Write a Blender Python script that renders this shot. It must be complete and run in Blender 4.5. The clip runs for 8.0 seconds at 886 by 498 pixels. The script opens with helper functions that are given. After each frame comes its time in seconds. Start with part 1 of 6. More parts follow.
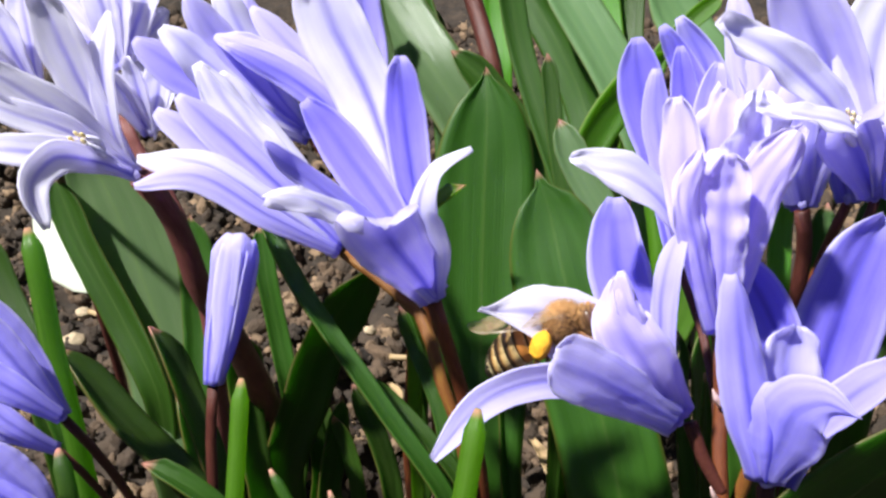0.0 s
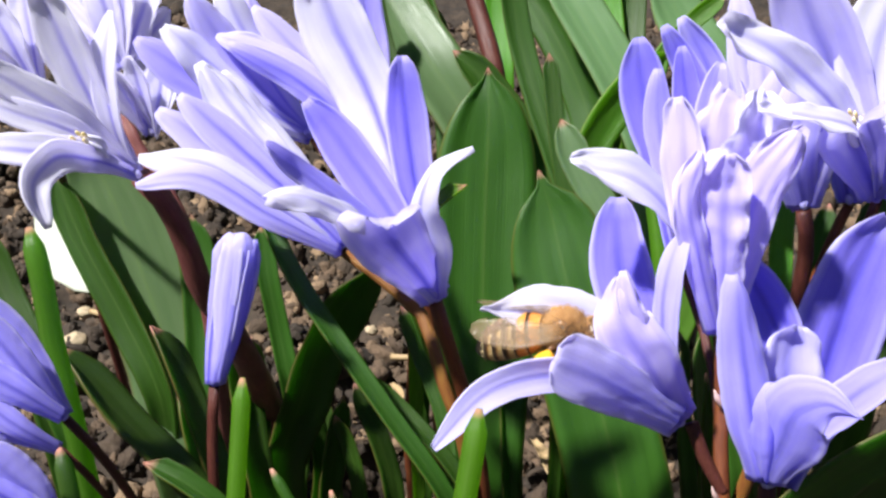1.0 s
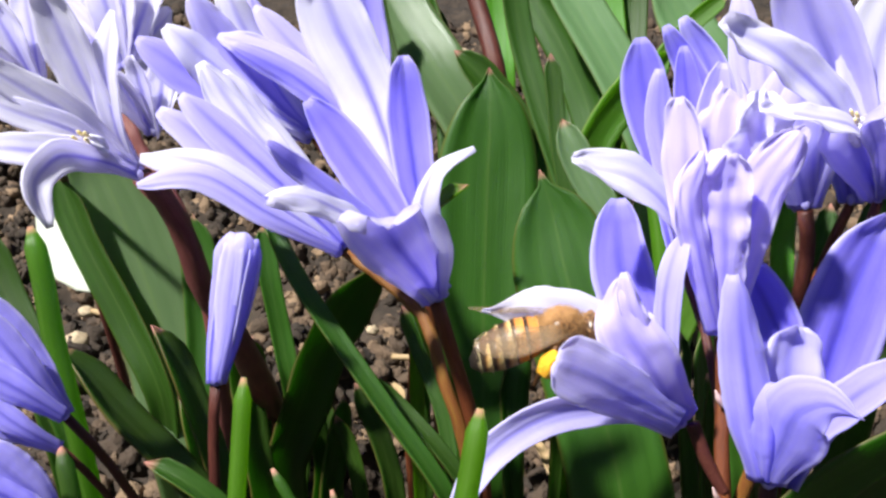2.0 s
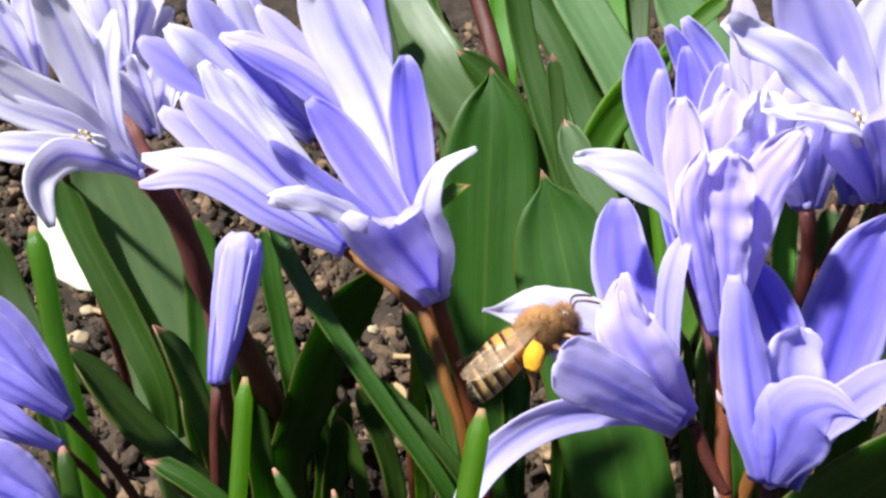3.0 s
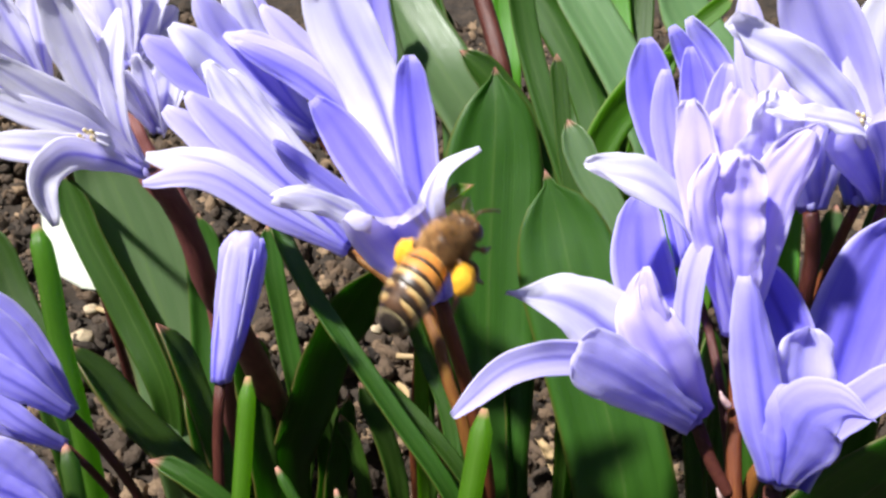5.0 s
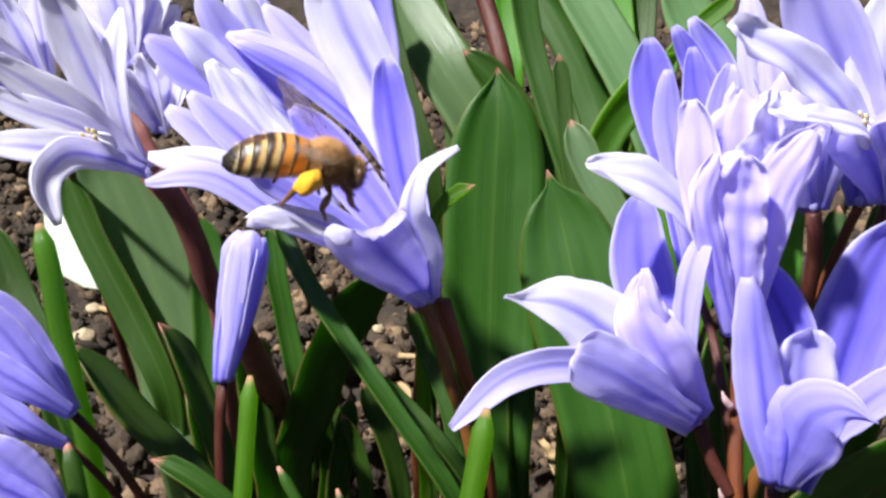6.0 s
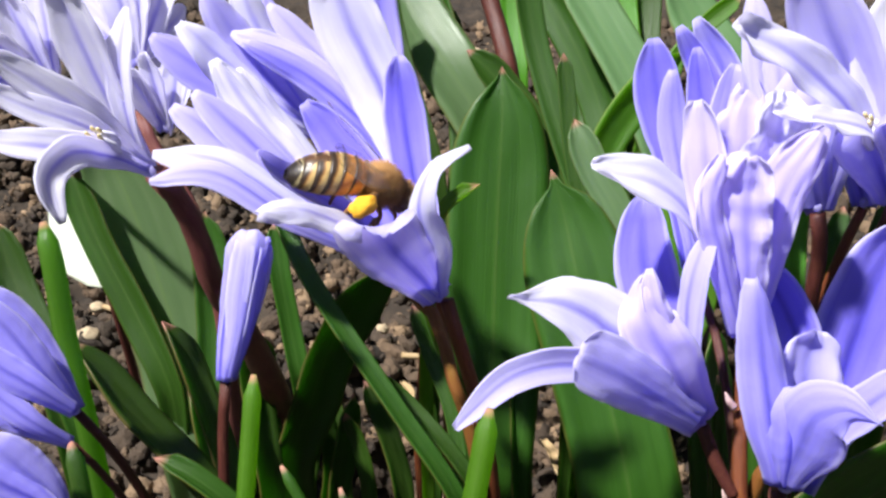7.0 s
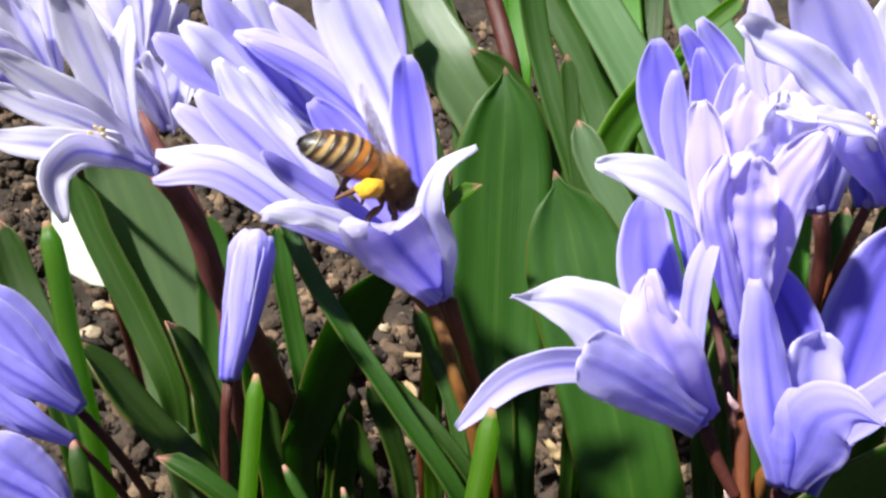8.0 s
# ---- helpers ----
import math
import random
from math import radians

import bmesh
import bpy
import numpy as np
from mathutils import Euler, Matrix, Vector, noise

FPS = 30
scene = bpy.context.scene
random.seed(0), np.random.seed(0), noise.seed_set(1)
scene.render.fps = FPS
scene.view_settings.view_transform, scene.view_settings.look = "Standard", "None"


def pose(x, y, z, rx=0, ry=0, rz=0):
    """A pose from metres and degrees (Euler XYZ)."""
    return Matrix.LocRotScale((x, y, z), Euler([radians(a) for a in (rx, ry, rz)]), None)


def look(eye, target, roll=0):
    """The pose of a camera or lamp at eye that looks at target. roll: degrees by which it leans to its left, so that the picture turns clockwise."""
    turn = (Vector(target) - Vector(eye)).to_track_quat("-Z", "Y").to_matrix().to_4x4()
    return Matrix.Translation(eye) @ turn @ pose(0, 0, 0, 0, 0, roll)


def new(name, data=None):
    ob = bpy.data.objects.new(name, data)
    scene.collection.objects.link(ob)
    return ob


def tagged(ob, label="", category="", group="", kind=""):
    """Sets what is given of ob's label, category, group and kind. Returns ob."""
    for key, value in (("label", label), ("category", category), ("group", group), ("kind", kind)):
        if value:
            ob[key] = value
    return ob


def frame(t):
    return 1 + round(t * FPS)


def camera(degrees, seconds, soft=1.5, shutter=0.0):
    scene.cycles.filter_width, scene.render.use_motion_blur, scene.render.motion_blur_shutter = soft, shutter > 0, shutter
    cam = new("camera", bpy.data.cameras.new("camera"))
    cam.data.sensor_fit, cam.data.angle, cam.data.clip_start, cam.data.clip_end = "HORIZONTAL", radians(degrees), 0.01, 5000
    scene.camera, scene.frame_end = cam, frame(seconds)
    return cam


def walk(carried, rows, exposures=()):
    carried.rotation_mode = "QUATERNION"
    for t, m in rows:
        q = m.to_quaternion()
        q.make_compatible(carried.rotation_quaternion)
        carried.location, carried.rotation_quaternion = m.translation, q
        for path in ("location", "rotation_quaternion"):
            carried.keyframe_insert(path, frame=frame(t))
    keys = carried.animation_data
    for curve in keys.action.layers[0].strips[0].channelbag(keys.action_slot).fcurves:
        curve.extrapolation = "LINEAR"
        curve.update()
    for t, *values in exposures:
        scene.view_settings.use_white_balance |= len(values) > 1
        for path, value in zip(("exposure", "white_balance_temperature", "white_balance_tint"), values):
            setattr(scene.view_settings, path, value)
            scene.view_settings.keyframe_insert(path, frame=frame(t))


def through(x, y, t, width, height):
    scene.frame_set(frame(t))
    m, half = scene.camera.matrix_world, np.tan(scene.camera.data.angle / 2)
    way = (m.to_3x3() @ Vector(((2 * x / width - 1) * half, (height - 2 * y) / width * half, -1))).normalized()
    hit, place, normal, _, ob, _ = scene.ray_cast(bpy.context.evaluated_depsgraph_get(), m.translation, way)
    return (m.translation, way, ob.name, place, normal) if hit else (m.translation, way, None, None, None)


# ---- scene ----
# A bed of blue scillas in spring sun, close up, with a honeybee working two of the flowers.
# Lengths of plants and insects are given in millimetres.
MM = 0.001
EYE_HEIGHT = 0.135
cam = camera(45.0, 8.0, soft=2.6, shutter=0.5)
walk(cam, [
    (0, look((0, 0, EYE_HEIGHT), (0.00000, 0.25981, -0.01500), 0.000)),
    (0.5, look((0, 0, EYE_HEIGHT), (-0.00014, 0.25980, -0.01501), 0.010)),
    (1, look((0, 0, EYE_HEIGHT), (-0.00041, 0.25979, -0.01503), 0.029)),
    (1.5, look((0, 0, EYE_HEIGHT), (-0.00058, 0.25978, -0.01504), 0.041)),
    (3, look((0, 0, EYE_HEIGHT), (-0.00119, 0.25976, -0.01508), 0.084)),
    (3.5, look((0, 0, EYE_HEIGHT), (-0.00141, 0.25975, -0.01509), 0.100)),
    (4, look((0, 0, EYE_HEIGHT), (-0.00162, 0.25974, -0.01511), 0.114)),
    (4.5, look((0, 0, EYE_HEIGHT), (-0.00195, 0.25973, -0.01513), 0.138)),
    (6, look((0, 0, EYE_HEIGHT), (-0.00274, 0.25969, -0.01518), 0.194)),
    (6.5, look((0, 0, EYE_HEIGHT), (-0.00339, 0.25965, -0.01523), 0.240)),
    (7, look((0, 0, EYE_HEIGHT), (-0.00380, 0.25963, -0.01525), 0.269)),
    (7.5, look((0, 0, EYE_HEIGHT), (-0.00439, 0.25960, -0.01529), 0.310)),
    (8, look((0, 0, EYE_HEIGHT), (-0.00455, 0.25959, -0.01530), 0.322)),
])


# ---- light ----
world = bpy.data.worlds.new("sky")
scene.world = world
world.use_nodes = True
wn, wl = world.node_tree.nodes, world.node_tree.links
sky = wn.new("ShaderNodeTexSky")
sky.sky_type = "NISHITA"
sky.sun_disc = False
SUN_FROM = Vector((-0.44, -0.18, 0.88)).normalized()
sky.sun_elevation = math.asin(SUN_FROM.z)
sky.sun_rotation = math.atan2(SUN_FROM.x, SUN_FROM.y)
wl.new(sky.outputs["Color"], wn["Background"].inputs["Color"])
wn["Background"].inputs["Strength"].default_value = 0.017
sun = new("sun", bpy.data.lights.new("sun", "SUN"))
sun.data.energy = 5.0
sun.data.angle = radians(3.0)
sun.data.color = (1.0, 0.985, 0.955)
sun.matrix_world = look(SUN_FROM, (0, 0, 0))
scene.view_settings.exposure = 1.12


# ---- materials ----
class Nodes:
    """Short names for building a material."""

    def __init__(self, name):
        self.mat = bpy.data.materials.new(name)
        self.mat.use_nodes = True
        self.tree = self.mat.node_tree
        self.bsdf = self.tree.nodes["Principled BSDF"]
        self.out = self.tree.nodes["Material Output"]

    def add(self, kind, **props):
        node = self.tree.nodes.new("ShaderNode" + kind)
        for key, value in props.items():
            if key == "operation":
                node.operation = value
            elif key == "blend":
                node.blend_type = value
            elif key == "kind":
                node.noise_type = value
            elif key == "feature":
                node.feature = value
            else:
                node.inputs[key.replace("_", " ")].default_value = value
        return node

    def link(self, a, b):
        self.tree.links.new(a, b)

    def uv(self, stretch=(1, 1, 1)):
        coord = self.tree.nodes.new("ShaderNodeUVMap")
        mapping = self.tree.nodes.new("ShaderNodeMapping")
        mapping.inputs["Scale"].default_value = stretch
        self.link(coord.outputs["UV"], mapping.inputs["Vector"])
        return mapping.outputs["Vector"]

    def place(self, scale=1.0):
        coord = self.tree.nodes.new("ShaderNodeTexCoord")
        mapping = self.tree.nodes.new("ShaderNodeMapping")
        mapping.inputs["Scale"].default_value = (scale, scale, scale)
        self.link(coord.outputs["Object"], mapping.inputs["Vector"])
        return mapping.outputs["Vector"]

    def noise(self, vector, scale, detail=3.0, rough=0.55):
        node = self.add("TexNoise", Scale=scale, Detail=detail, Roughness=rough)
        self.link(vector, node.inputs["Vector"])
        return node.outputs["Fac"]

    def maths(self, operation, a, b=0.0, clamp=False):
        node = self.tree.nodes.new("ShaderNodeMath")
        node.operation, node.use_clamp = operation, clamp
        for slot, value in zip(node.inputs, (a, b)):
            if isinstance(value, (int, float)):
                slot.default_value = value
            else:
                self.link(value, slot)
        return node.outputs[0]

    def ramp(self, value, stops):
        node = self.tree.nodes.new("ShaderNodeValToRGB")
        while len(node.color_ramp.elements) < len(stops):
            node.color_ramp.elements.new(0.5)
        for element, (at, col) in zip(node.color_ramp.elements, stops):
            element.position, element.color = at, (*col, 1)
        self.link(value, node.inputs["Fac"])
        return node.outputs["Color"]

    def mix(self, fac, a, b, blend="MIX"):
        node = self.tree.nodes.new("ShaderNodeMixRGB")
        node.blend_type = blend
        for slot, value in zip(node.inputs, (fac, a, b)):
            if isinstance(value, (int, float)):
                slot.default_value = value
            elif isinstance(value, tuple):
                slot.default_value = (*value, 1)
            else:
                self.link(value, slot)
        return node.outputs["Color"]

    def bump(self, height, strength, distance):
        node = self.add("Bump", Strength=strength, Distance=distance)
        self.link(height, node.inputs["Height"])
        return node.outputs["Normal"]

    def thin(self, colour, amount, tint=None, normal=None):
        """Lets light through: a leaf or a petal."""
        glow = self.tree.nodes.new("ShaderNodeBsdfTranslucent")
        self.link(tint if tint is not None else colour, glow.inputs["Color"])
        if normal is not None:
            self.link(normal, glow.inputs["Normal"])
        both = self.tree.nodes.new("ShaderNodeMixShader")
        both.inputs[0].default_value = amount
        self.link(self.bsdf.outputs[0], both.inputs[1])
        self.link(glow.outputs[0], both.inputs[2])
        self.link(both.outputs[0], self.out.inputs["Surface"])


def across_along(k):
    """u from -1 at one edge to 1 at the other, v from base 0 to tip 1."""
    sep = k.tree.nodes.new("ShaderNodeSeparateXYZ")
    k.link(k.uv(), sep.inputs[0])
    u = k.maths("MULTIPLY", k.maths("SUBTRACT", sep.outputs[0], 0.5), 2.0)
    return u, sep.outputs[1]


def petal_material(name, pale, mid, deep):
    k = Nodes(name)
    u, v = across_along(k)
    wobble = k.maths("MULTIPLY", k.maths("SUBTRACT", k.noise(k.uv((1, 4, 1)), 2.0), 0.5), 0.12)
    side = k.maths("ABSOLUTE", k.maths("ADD", u, wobble))
    rib = k.maths("POWER", k.maths("SUBTRACT", 1.0, k.maths("DIVIDE", side, 0.20), clamp=True), 0.9)
    streaks = k.noise(k.uv((6, 0.8, 1)), 1.5, 3.0, 0.5)
    fine = k.noise(k.uv((30, 1.0, 1)), 1.5, 2.0, 0.5)
    blotch = k.noise(k.place(1), 230, 3.0, 0.5)
    info = k.tree.nodes.new("ShaderNodeObjectInfo")
    run = k.maths("SUBTRACT", 1.9, k.maths("MULTIPLY", v, 1.3))
    base = k.mix(k.maths("MULTIPLY", k.maths("MULTIPLY", k.maths("SUBTRACT", streaks, 0.28), 1.7), run, clamp=True), pale, mid)
    base = k.mix(k.maths("MULTIPLY", k.maths("SUBTRACT", blotch, 0.40), 1.8, clamp=True), base, pale)
    base = k.mix(k.maths("MULTIPLY", k.maths("SUBTRACT", fine, 0.45), 0.45, clamp=True), base, mid)
    haze = k.maths("SUBTRACT", 1.0, k.maths("DIVIDE", side, 0.55), clamp=True)
    base = k.mix(k.maths("MULTIPLY", haze, 0.35), base, mid)
    root = k.maths("SUBTRACT", 1.0, k.maths("DIVIDE", v, 0.16), clamp=True)
    fade = k.maths("SUBTRACT", 1.05, k.maths("POWER", v, 2.5))
    base = k.mix(k.maths("MULTIPLY", k.maths("MULTIPLY", rib, 1.0), fade, clamp=True), base, deep)
    base = k.mix(k.maths("MULTIPLY", root, 0.55), base, deep)
    rim = k.maths("MULTIPLY", k.maths("SUBTRACT", k.maths("ADD", side, k.maths("MULTIPLY", streaks, 0.25)), 0.90), 5.0, clamp=True)
    tip = k.maths("MULTIPLY", k.maths("SUBTRACT", v, 0.90), 6.0, clamp=True)
    base = k.mix(k.maths("MULTIPLY", k.maths("MAXIMUM", rim, tip), 0.7), base, (0.84, 0.82, 0.95))
    base = k.mix(k.maths("MULTIPLY", info.outputs["Random"], 0.35), base, pale)
    k.link(base, k.bsdf.inputs["Base Color"])
    k.bsdf.inputs["Roughness"].default_value = 0.55
    k.bsdf.inputs["Specular IOR Level"].default_value = 0.3
    k.bsdf.inputs["Sheen Weight"].default_value = 0.1
    crinkle = k.noise(k.place(1), 1400, 3.0, 0.6)
    relief = k.maths("ADD", k.maths("MULTIPLY", crinkle, 0.35), k.maths("ADD", k.maths("MULTIPLY", streaks, 0.6), k.maths("MULTIPLY", blotch, 0.9)))
    n = k.bump(relief, 0.28, 0.0004)
    k.link(n, k.bsdf.inputs["Normal"])
    k.thin(base, 0.62, k.mix(0.25, base, (0.88, 0.82, 1.0)), n)
    return k.mat


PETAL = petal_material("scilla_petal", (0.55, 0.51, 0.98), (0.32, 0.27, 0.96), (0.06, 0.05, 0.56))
# deeper blue for knobs and buds; on inner petals shade is in the colour
PETAL_BLUE_SHADED = petal_material("scilla_petal_blue_shaded", (0.36, 0.31, 0.96), (0.22, 0.18, 0.92), (0.05, 0.04, 0.50))
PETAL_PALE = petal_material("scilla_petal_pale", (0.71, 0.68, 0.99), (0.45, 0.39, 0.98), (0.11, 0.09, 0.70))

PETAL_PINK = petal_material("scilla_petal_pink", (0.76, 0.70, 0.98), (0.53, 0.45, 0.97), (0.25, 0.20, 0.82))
# whitened copy: full sun on petals is put into the colour
PETAL_SUNLIT = petal_material("scilla_petal_sunlit", (0.93, 0.93, 0.99), (0.72, 0.69, 0.99), (0.20, 0.16, 0.80))


def leaf_material(name, light, dark, through, gloss=0.30, through_share=0.48):
    k = Nodes(name)
    sunny = (light[0] * 1.3, light[1] * 1.22, light[2] * 1.2)
    u, v = across_along(k)
    veins = k.noise(k.uv((34, 0.5, 1)), 2.0, 3.0, 0.6)
    broad = k.noise(k.uv((5, 1.1, 1)), 1.5, 3.0)
    info = k.tree.nodes.new("ShaderNodeObjectInfo")
    col = k.mix(k.maths("MULTIPLY", k.maths("SUBTRACT", veins, 0.3), 1.4, clamp=True), dark, light)
    col = k.mix(k.maths("MULTIPLY", k.maths("SUBTRACT", broad, 0.42), 1.2, clamp=True), col, sunny)
    shift = k.tree.nodes.new("ShaderNodeHueSaturation")
    k.link(k.maths("ADD", 0.66, k.maths("MULTIPLY", info.outputs["Random"], 0.62)), shift.inputs["Value"])
    k.link(k.maths("ADD", 0.485, k.maths("MULTIPLY", info.outputs["Random"], 0.03)), shift.inputs["Hue"])
    k.link(col, shift.inputs["Color"])
    col = shift.outputs["Color"]
    keel = k.maths("SUBTRACT", 1.0, k.maths("DIVIDE", k.maths("ABSOLUTE", u), 0.05), clamp=True)
    col = k.mix(k.maths("MULTIPLY", keel, 0.16), col, (0.22, 0.32, 0.08))
    edge = k.maths("MULTIPLY", k.maths("SUBTRACT", k.maths("ABSOLUTE", u), 0.93), 9.0, clamp=True)
    col = k.mix(k.maths("MULTIPLY", edge, 0.6), col, (0.20, 0.07, 0.03))
    tip = k.maths("MULTIPLY", k.maths("SUBTRACT", v, 0.986), 90.0, clamp=True)
    col = k.mix(tip, col, (0.62, 0.27, 0.22))
    k.link(col, k.bsdf.inputs["Base Color"])
    k.link(k.maths("ADD", gloss, k.maths("MULTIPLY", broad, 0.16)), k.bsdf.inputs["Roughness"])
    k.bsdf.inputs["Specular IOR Level"].default_value = 0.5
    n = k.bump(veins, 0.35, 0.0003)
    k.link(n, k.bsdf.inputs["Normal"])
    k.thin(col, through_share, k.mix(0.75, col, through), n)
    return k.mat


LEAF = leaf_material("scilla_leaf", (0.038, 0.104, 0.007), (0.020, 0.059, 0.0035), (0.22, 0.60, 0.010), 0.40, 0.38)
LEAF_GREY = leaf_material("scilla_leaf_bloom", (0.145, 0.225, 0.110), (0.10, 0.175, 0.075), (0.42, 0.74, 0.16), 0.24, 0.42)
# near-white base colour stands in for sun glare on a green leaf
LEAF_GLARE = leaf_material("scilla_leaf_glare", (0.82, 0.84, 0.78), (0.74, 0.78, 0.70), (0.7, 0.8, 0.5))
LEAF_MID = leaf_material("scilla_leaf_fresh", (0.07, 0.165, 0.012), (0.045, 0.115, 0.008), (0.35, 0.75, 0.02))
LEAF_BRIGHT = leaf_material("scilla_leaf_young", (0.078, 0.225, 0.008), (0.05, 0.155, 0.006), (0.50, 0.9, 0.02), 0.42)


def stem_material(name, a, b, green):
    k = Nodes(name)
    u, v = across_along(k)
    n1 = k.noise(k.uv((6, 14, 1)), 2.0, 4.0)
    n2 = k.noise(k.uv((40, 3, 1)), 2.0, 2.0)
    col = k.mix(k.maths("MULTIPLY", k.maths("SUBTRACT", n1, 0.3), 2.0, clamp=True), a, b)
    low = k.maths("MULTIPLY", k.maths("SUBTRACT", n1, 0.55), 3.0, clamp=True)
    col = k.mix(k.maths("MULTIPLY", low, 0.6), col, green)
    k.link(col, k.bsdf.inputs["Base Color"])
    k.bsdf.inputs["Roughness"].default_value = 0.48
    k.bsdf.inputs["Specular IOR Level"].default_value = 0.3
    k.link(k.bump(n2, 0.4, 0.0003), k.bsdf.inputs["Normal"])
    return k.mat


STEM = stem_material("scilla_stem", (0.088, 0.022, 0.009), (0.160, 0.045, 0.014), (0.17, 0.080, 0.012))
STEM_OLIVE = stem_material("scilla_stem_olive", (0.125, 0.042, 0.012), (0.19, 0.085, 0.016), (0.20, 0.16, 0.02))
STEM_RED = stem_material("scilla_stem_red", (0.10, 0.030, 0.027), (0.18, 0.062, 0.054), (0.14, 0.06, 0.03))
STEM_DARK = stem_material("scilla_stem_dark", (0.050, 0.013, 0.010), (0.095, 0.026, 0.019), (0.08, 0.045, 0.02))


def plain(name, a, b, scale, rough=0.6, bump=0.3, depth=0.0003, metal=0.0):
    k = Nodes(name)
    n1 = k.noise(k.place(), scale, 5.0, 0.6)
    n2 = k.noise(k.place(), scale * 5, 3.0)
    both = k.maths("ADD", k.maths("MULTIPLY", n1, 0.65), k.maths("MULTIPLY", n2, 0.35))
    k.link(k.mix(k.maths("MULTIPLY", k.maths("SUBTRACT", both, 0.35), 3.0, clamp=True), a, b), k.bsdf.inputs["Base Color"])
    k.bsdf.inputs["Roughness"].default_value = rough
    k.bsdf.inputs["Metallic"].default_value = metal
    k.link(k.bump(both, bump, depth), k.bsdf.inputs["Normal"])
    return k.mat


SOIL = plain("soil", (0.010, 0.007, 0.005), (0.045, 0.030, 0.019), 130, 0.95, 0.9, 0.0015)
ANTHER = plain("anther_yellow", (0.72, 0.58, 0.26), (0.85, 0.76, 0.45), 900, 0.8)
BRACT = plain("bract_pink", (0.62, 0.36, 0.34), (0.80, 0.62, 0.58), 500, 0.6)
FILAMENT = plain("filament_white", (0.75, 0.72, 0.85), (0.85, 0.84, 0.92), 400, 0.6)


def grit_material():
    k = Nodes("grit")
    geo = k.tree.nodes.new("ShaderNodeNewGeometry")
    col = k.ramp(geo.outputs["Random Per Island"], [(0.0, (0.022, 0.014, 0.008)), (0.40, (0.056, 0.035, 0.020)),
                                                     (0.80, (0.115, 0.072, 0.041)), (1.0, (0.27, 0.18, 0.105))])
    grain = k.noise(k.place(), 700, 4.0, 0.65)
    col = k.mix(k.maths("MULTIPLY", k.maths("SUBTRACT", grain, 0.3), 1.2, clamp=True), col, k.mix(0.5, col, (0.04, 0.03, 0.025)))
    k.link(col, k.bsdf.inputs["Base Color"])
    k.bsdf.inputs["Roughness"].default_value = 0.85
    k.link(k.bump(grain, 1.0, 0.0012), k.bsdf.inputs["Normal"])
    return k.mat


GRIT = grit_material()


# ---- building blocks ----
ORIGIN = {}


def empty(name, at, parent=None):
    """An Empty at a place in millimetres of the world."""
    ob = new(name)
    ob.empty_display_size = 0.005
    here = Vector(at) * MM
    ob.parent = parent
    ob.location = here - (ORIGIN[parent] if parent else Vector())
    ORIGIN[ob] = here
    return ob


def part(name, bm, material, parent, label="", at=None):
    """Links a bmesh, in world metres, as one mesh object under its thing, with its origin at the place given."""
    here = Vector(at) * MM if at is not None else ORIGIN.get(parent, Vector())
    bmesh.ops.translate(bm, verts=bm.verts, vec=-here)
    me = bpy.data.meshes.new(name)
    bm.to_mesh(me)
    bm.free()
    me.materials.append(material)
    me.polygons.foreach_set("use_smooth", [True] * len(me.polygons))
    ob = new(name, me)
    ob.parent = parent
    ob.location = here - (ORIGIN[parent] if parent else Vector())
    ORIGIN[ob] = here
    return tagged(ob, label)


def spline(points, n):
    """n + 1 places evenly spaced along a smooth line through the points."""
    p = [Vector(q) for q in points]
    p = [p[0] * 2 - p[1]] + p + [p[-1] * 2 - p[-2]]
    dense = []
    for i in range(1, len(p) - 2):
        a, b, c, d = p[i - 1:i + 3]
        h0, h, h1 = (b - a).length + 1e-6, (c - b).length + 1e-6, (d - c).length + 1e-6
        m0 = ((b - a) / h0 * h + (c - b) / h * h0) * (h / (h0 + h))
        m1 = ((c - b) / h * h1 + (d - c) / h1 * h) * (h / (h + h1))
        for j in range(16):
            s = j / 16
            dense.append(b * (2 * s ** 3 - 3 * s * s + 1) + m0 * (s ** 3 - 2 * s * s + s) + c * (3 * s * s - 2 * s ** 3) + m1 * (s ** 3 - s * s))
    dense.append(p[-2])
    far = [0.0]
    for a, b in zip(dense, dense[1:]):
        far.append(far[-1] + (b - a).length)
    out, i = [], 0
    for j in range(n + 1):
        want = far[-1] * j / n
        while i < len(far) - 2 and far[i + 1] < want:
            i += 1
        out.append(dense[i].lerp(dense[i + 1], (want - far[i]) / max(far[i + 1] - far[i], 1e-9)))
    return out


def tepal_outline(v, reach, peak=0.62, point=0.48, foot=0.46):
    """Half width along a petal: a fused foot, widest at the peak, closing to the tip."""
    if v < peak:
        s = v / peak
        return foot + (1 - foot) * (s * s * (3 - 2 * s)) ** 0.9
    return max(0.05, (1 - ((v - peak) / (1 - peak)) ** 2.2)) ** point


def strap_outline(v, reach, peak=1.0, point=0.52):
    """A leaf: parallel sides, then a short taper; reach is the distance to the tip in widths."""
    foot = 0.6 + 0.4 * min(1, v * 1.8)
    nib = 0.13 * min(1, reach / 0.08) ** 0.6 if peak > 0.95 else 0.03
    return foot * max(nib, max(0.0, 1 - max(0, 1 - (reach - (0.17 if peak > 0.95 else 0)) / peak) ** 2.0) ** point)


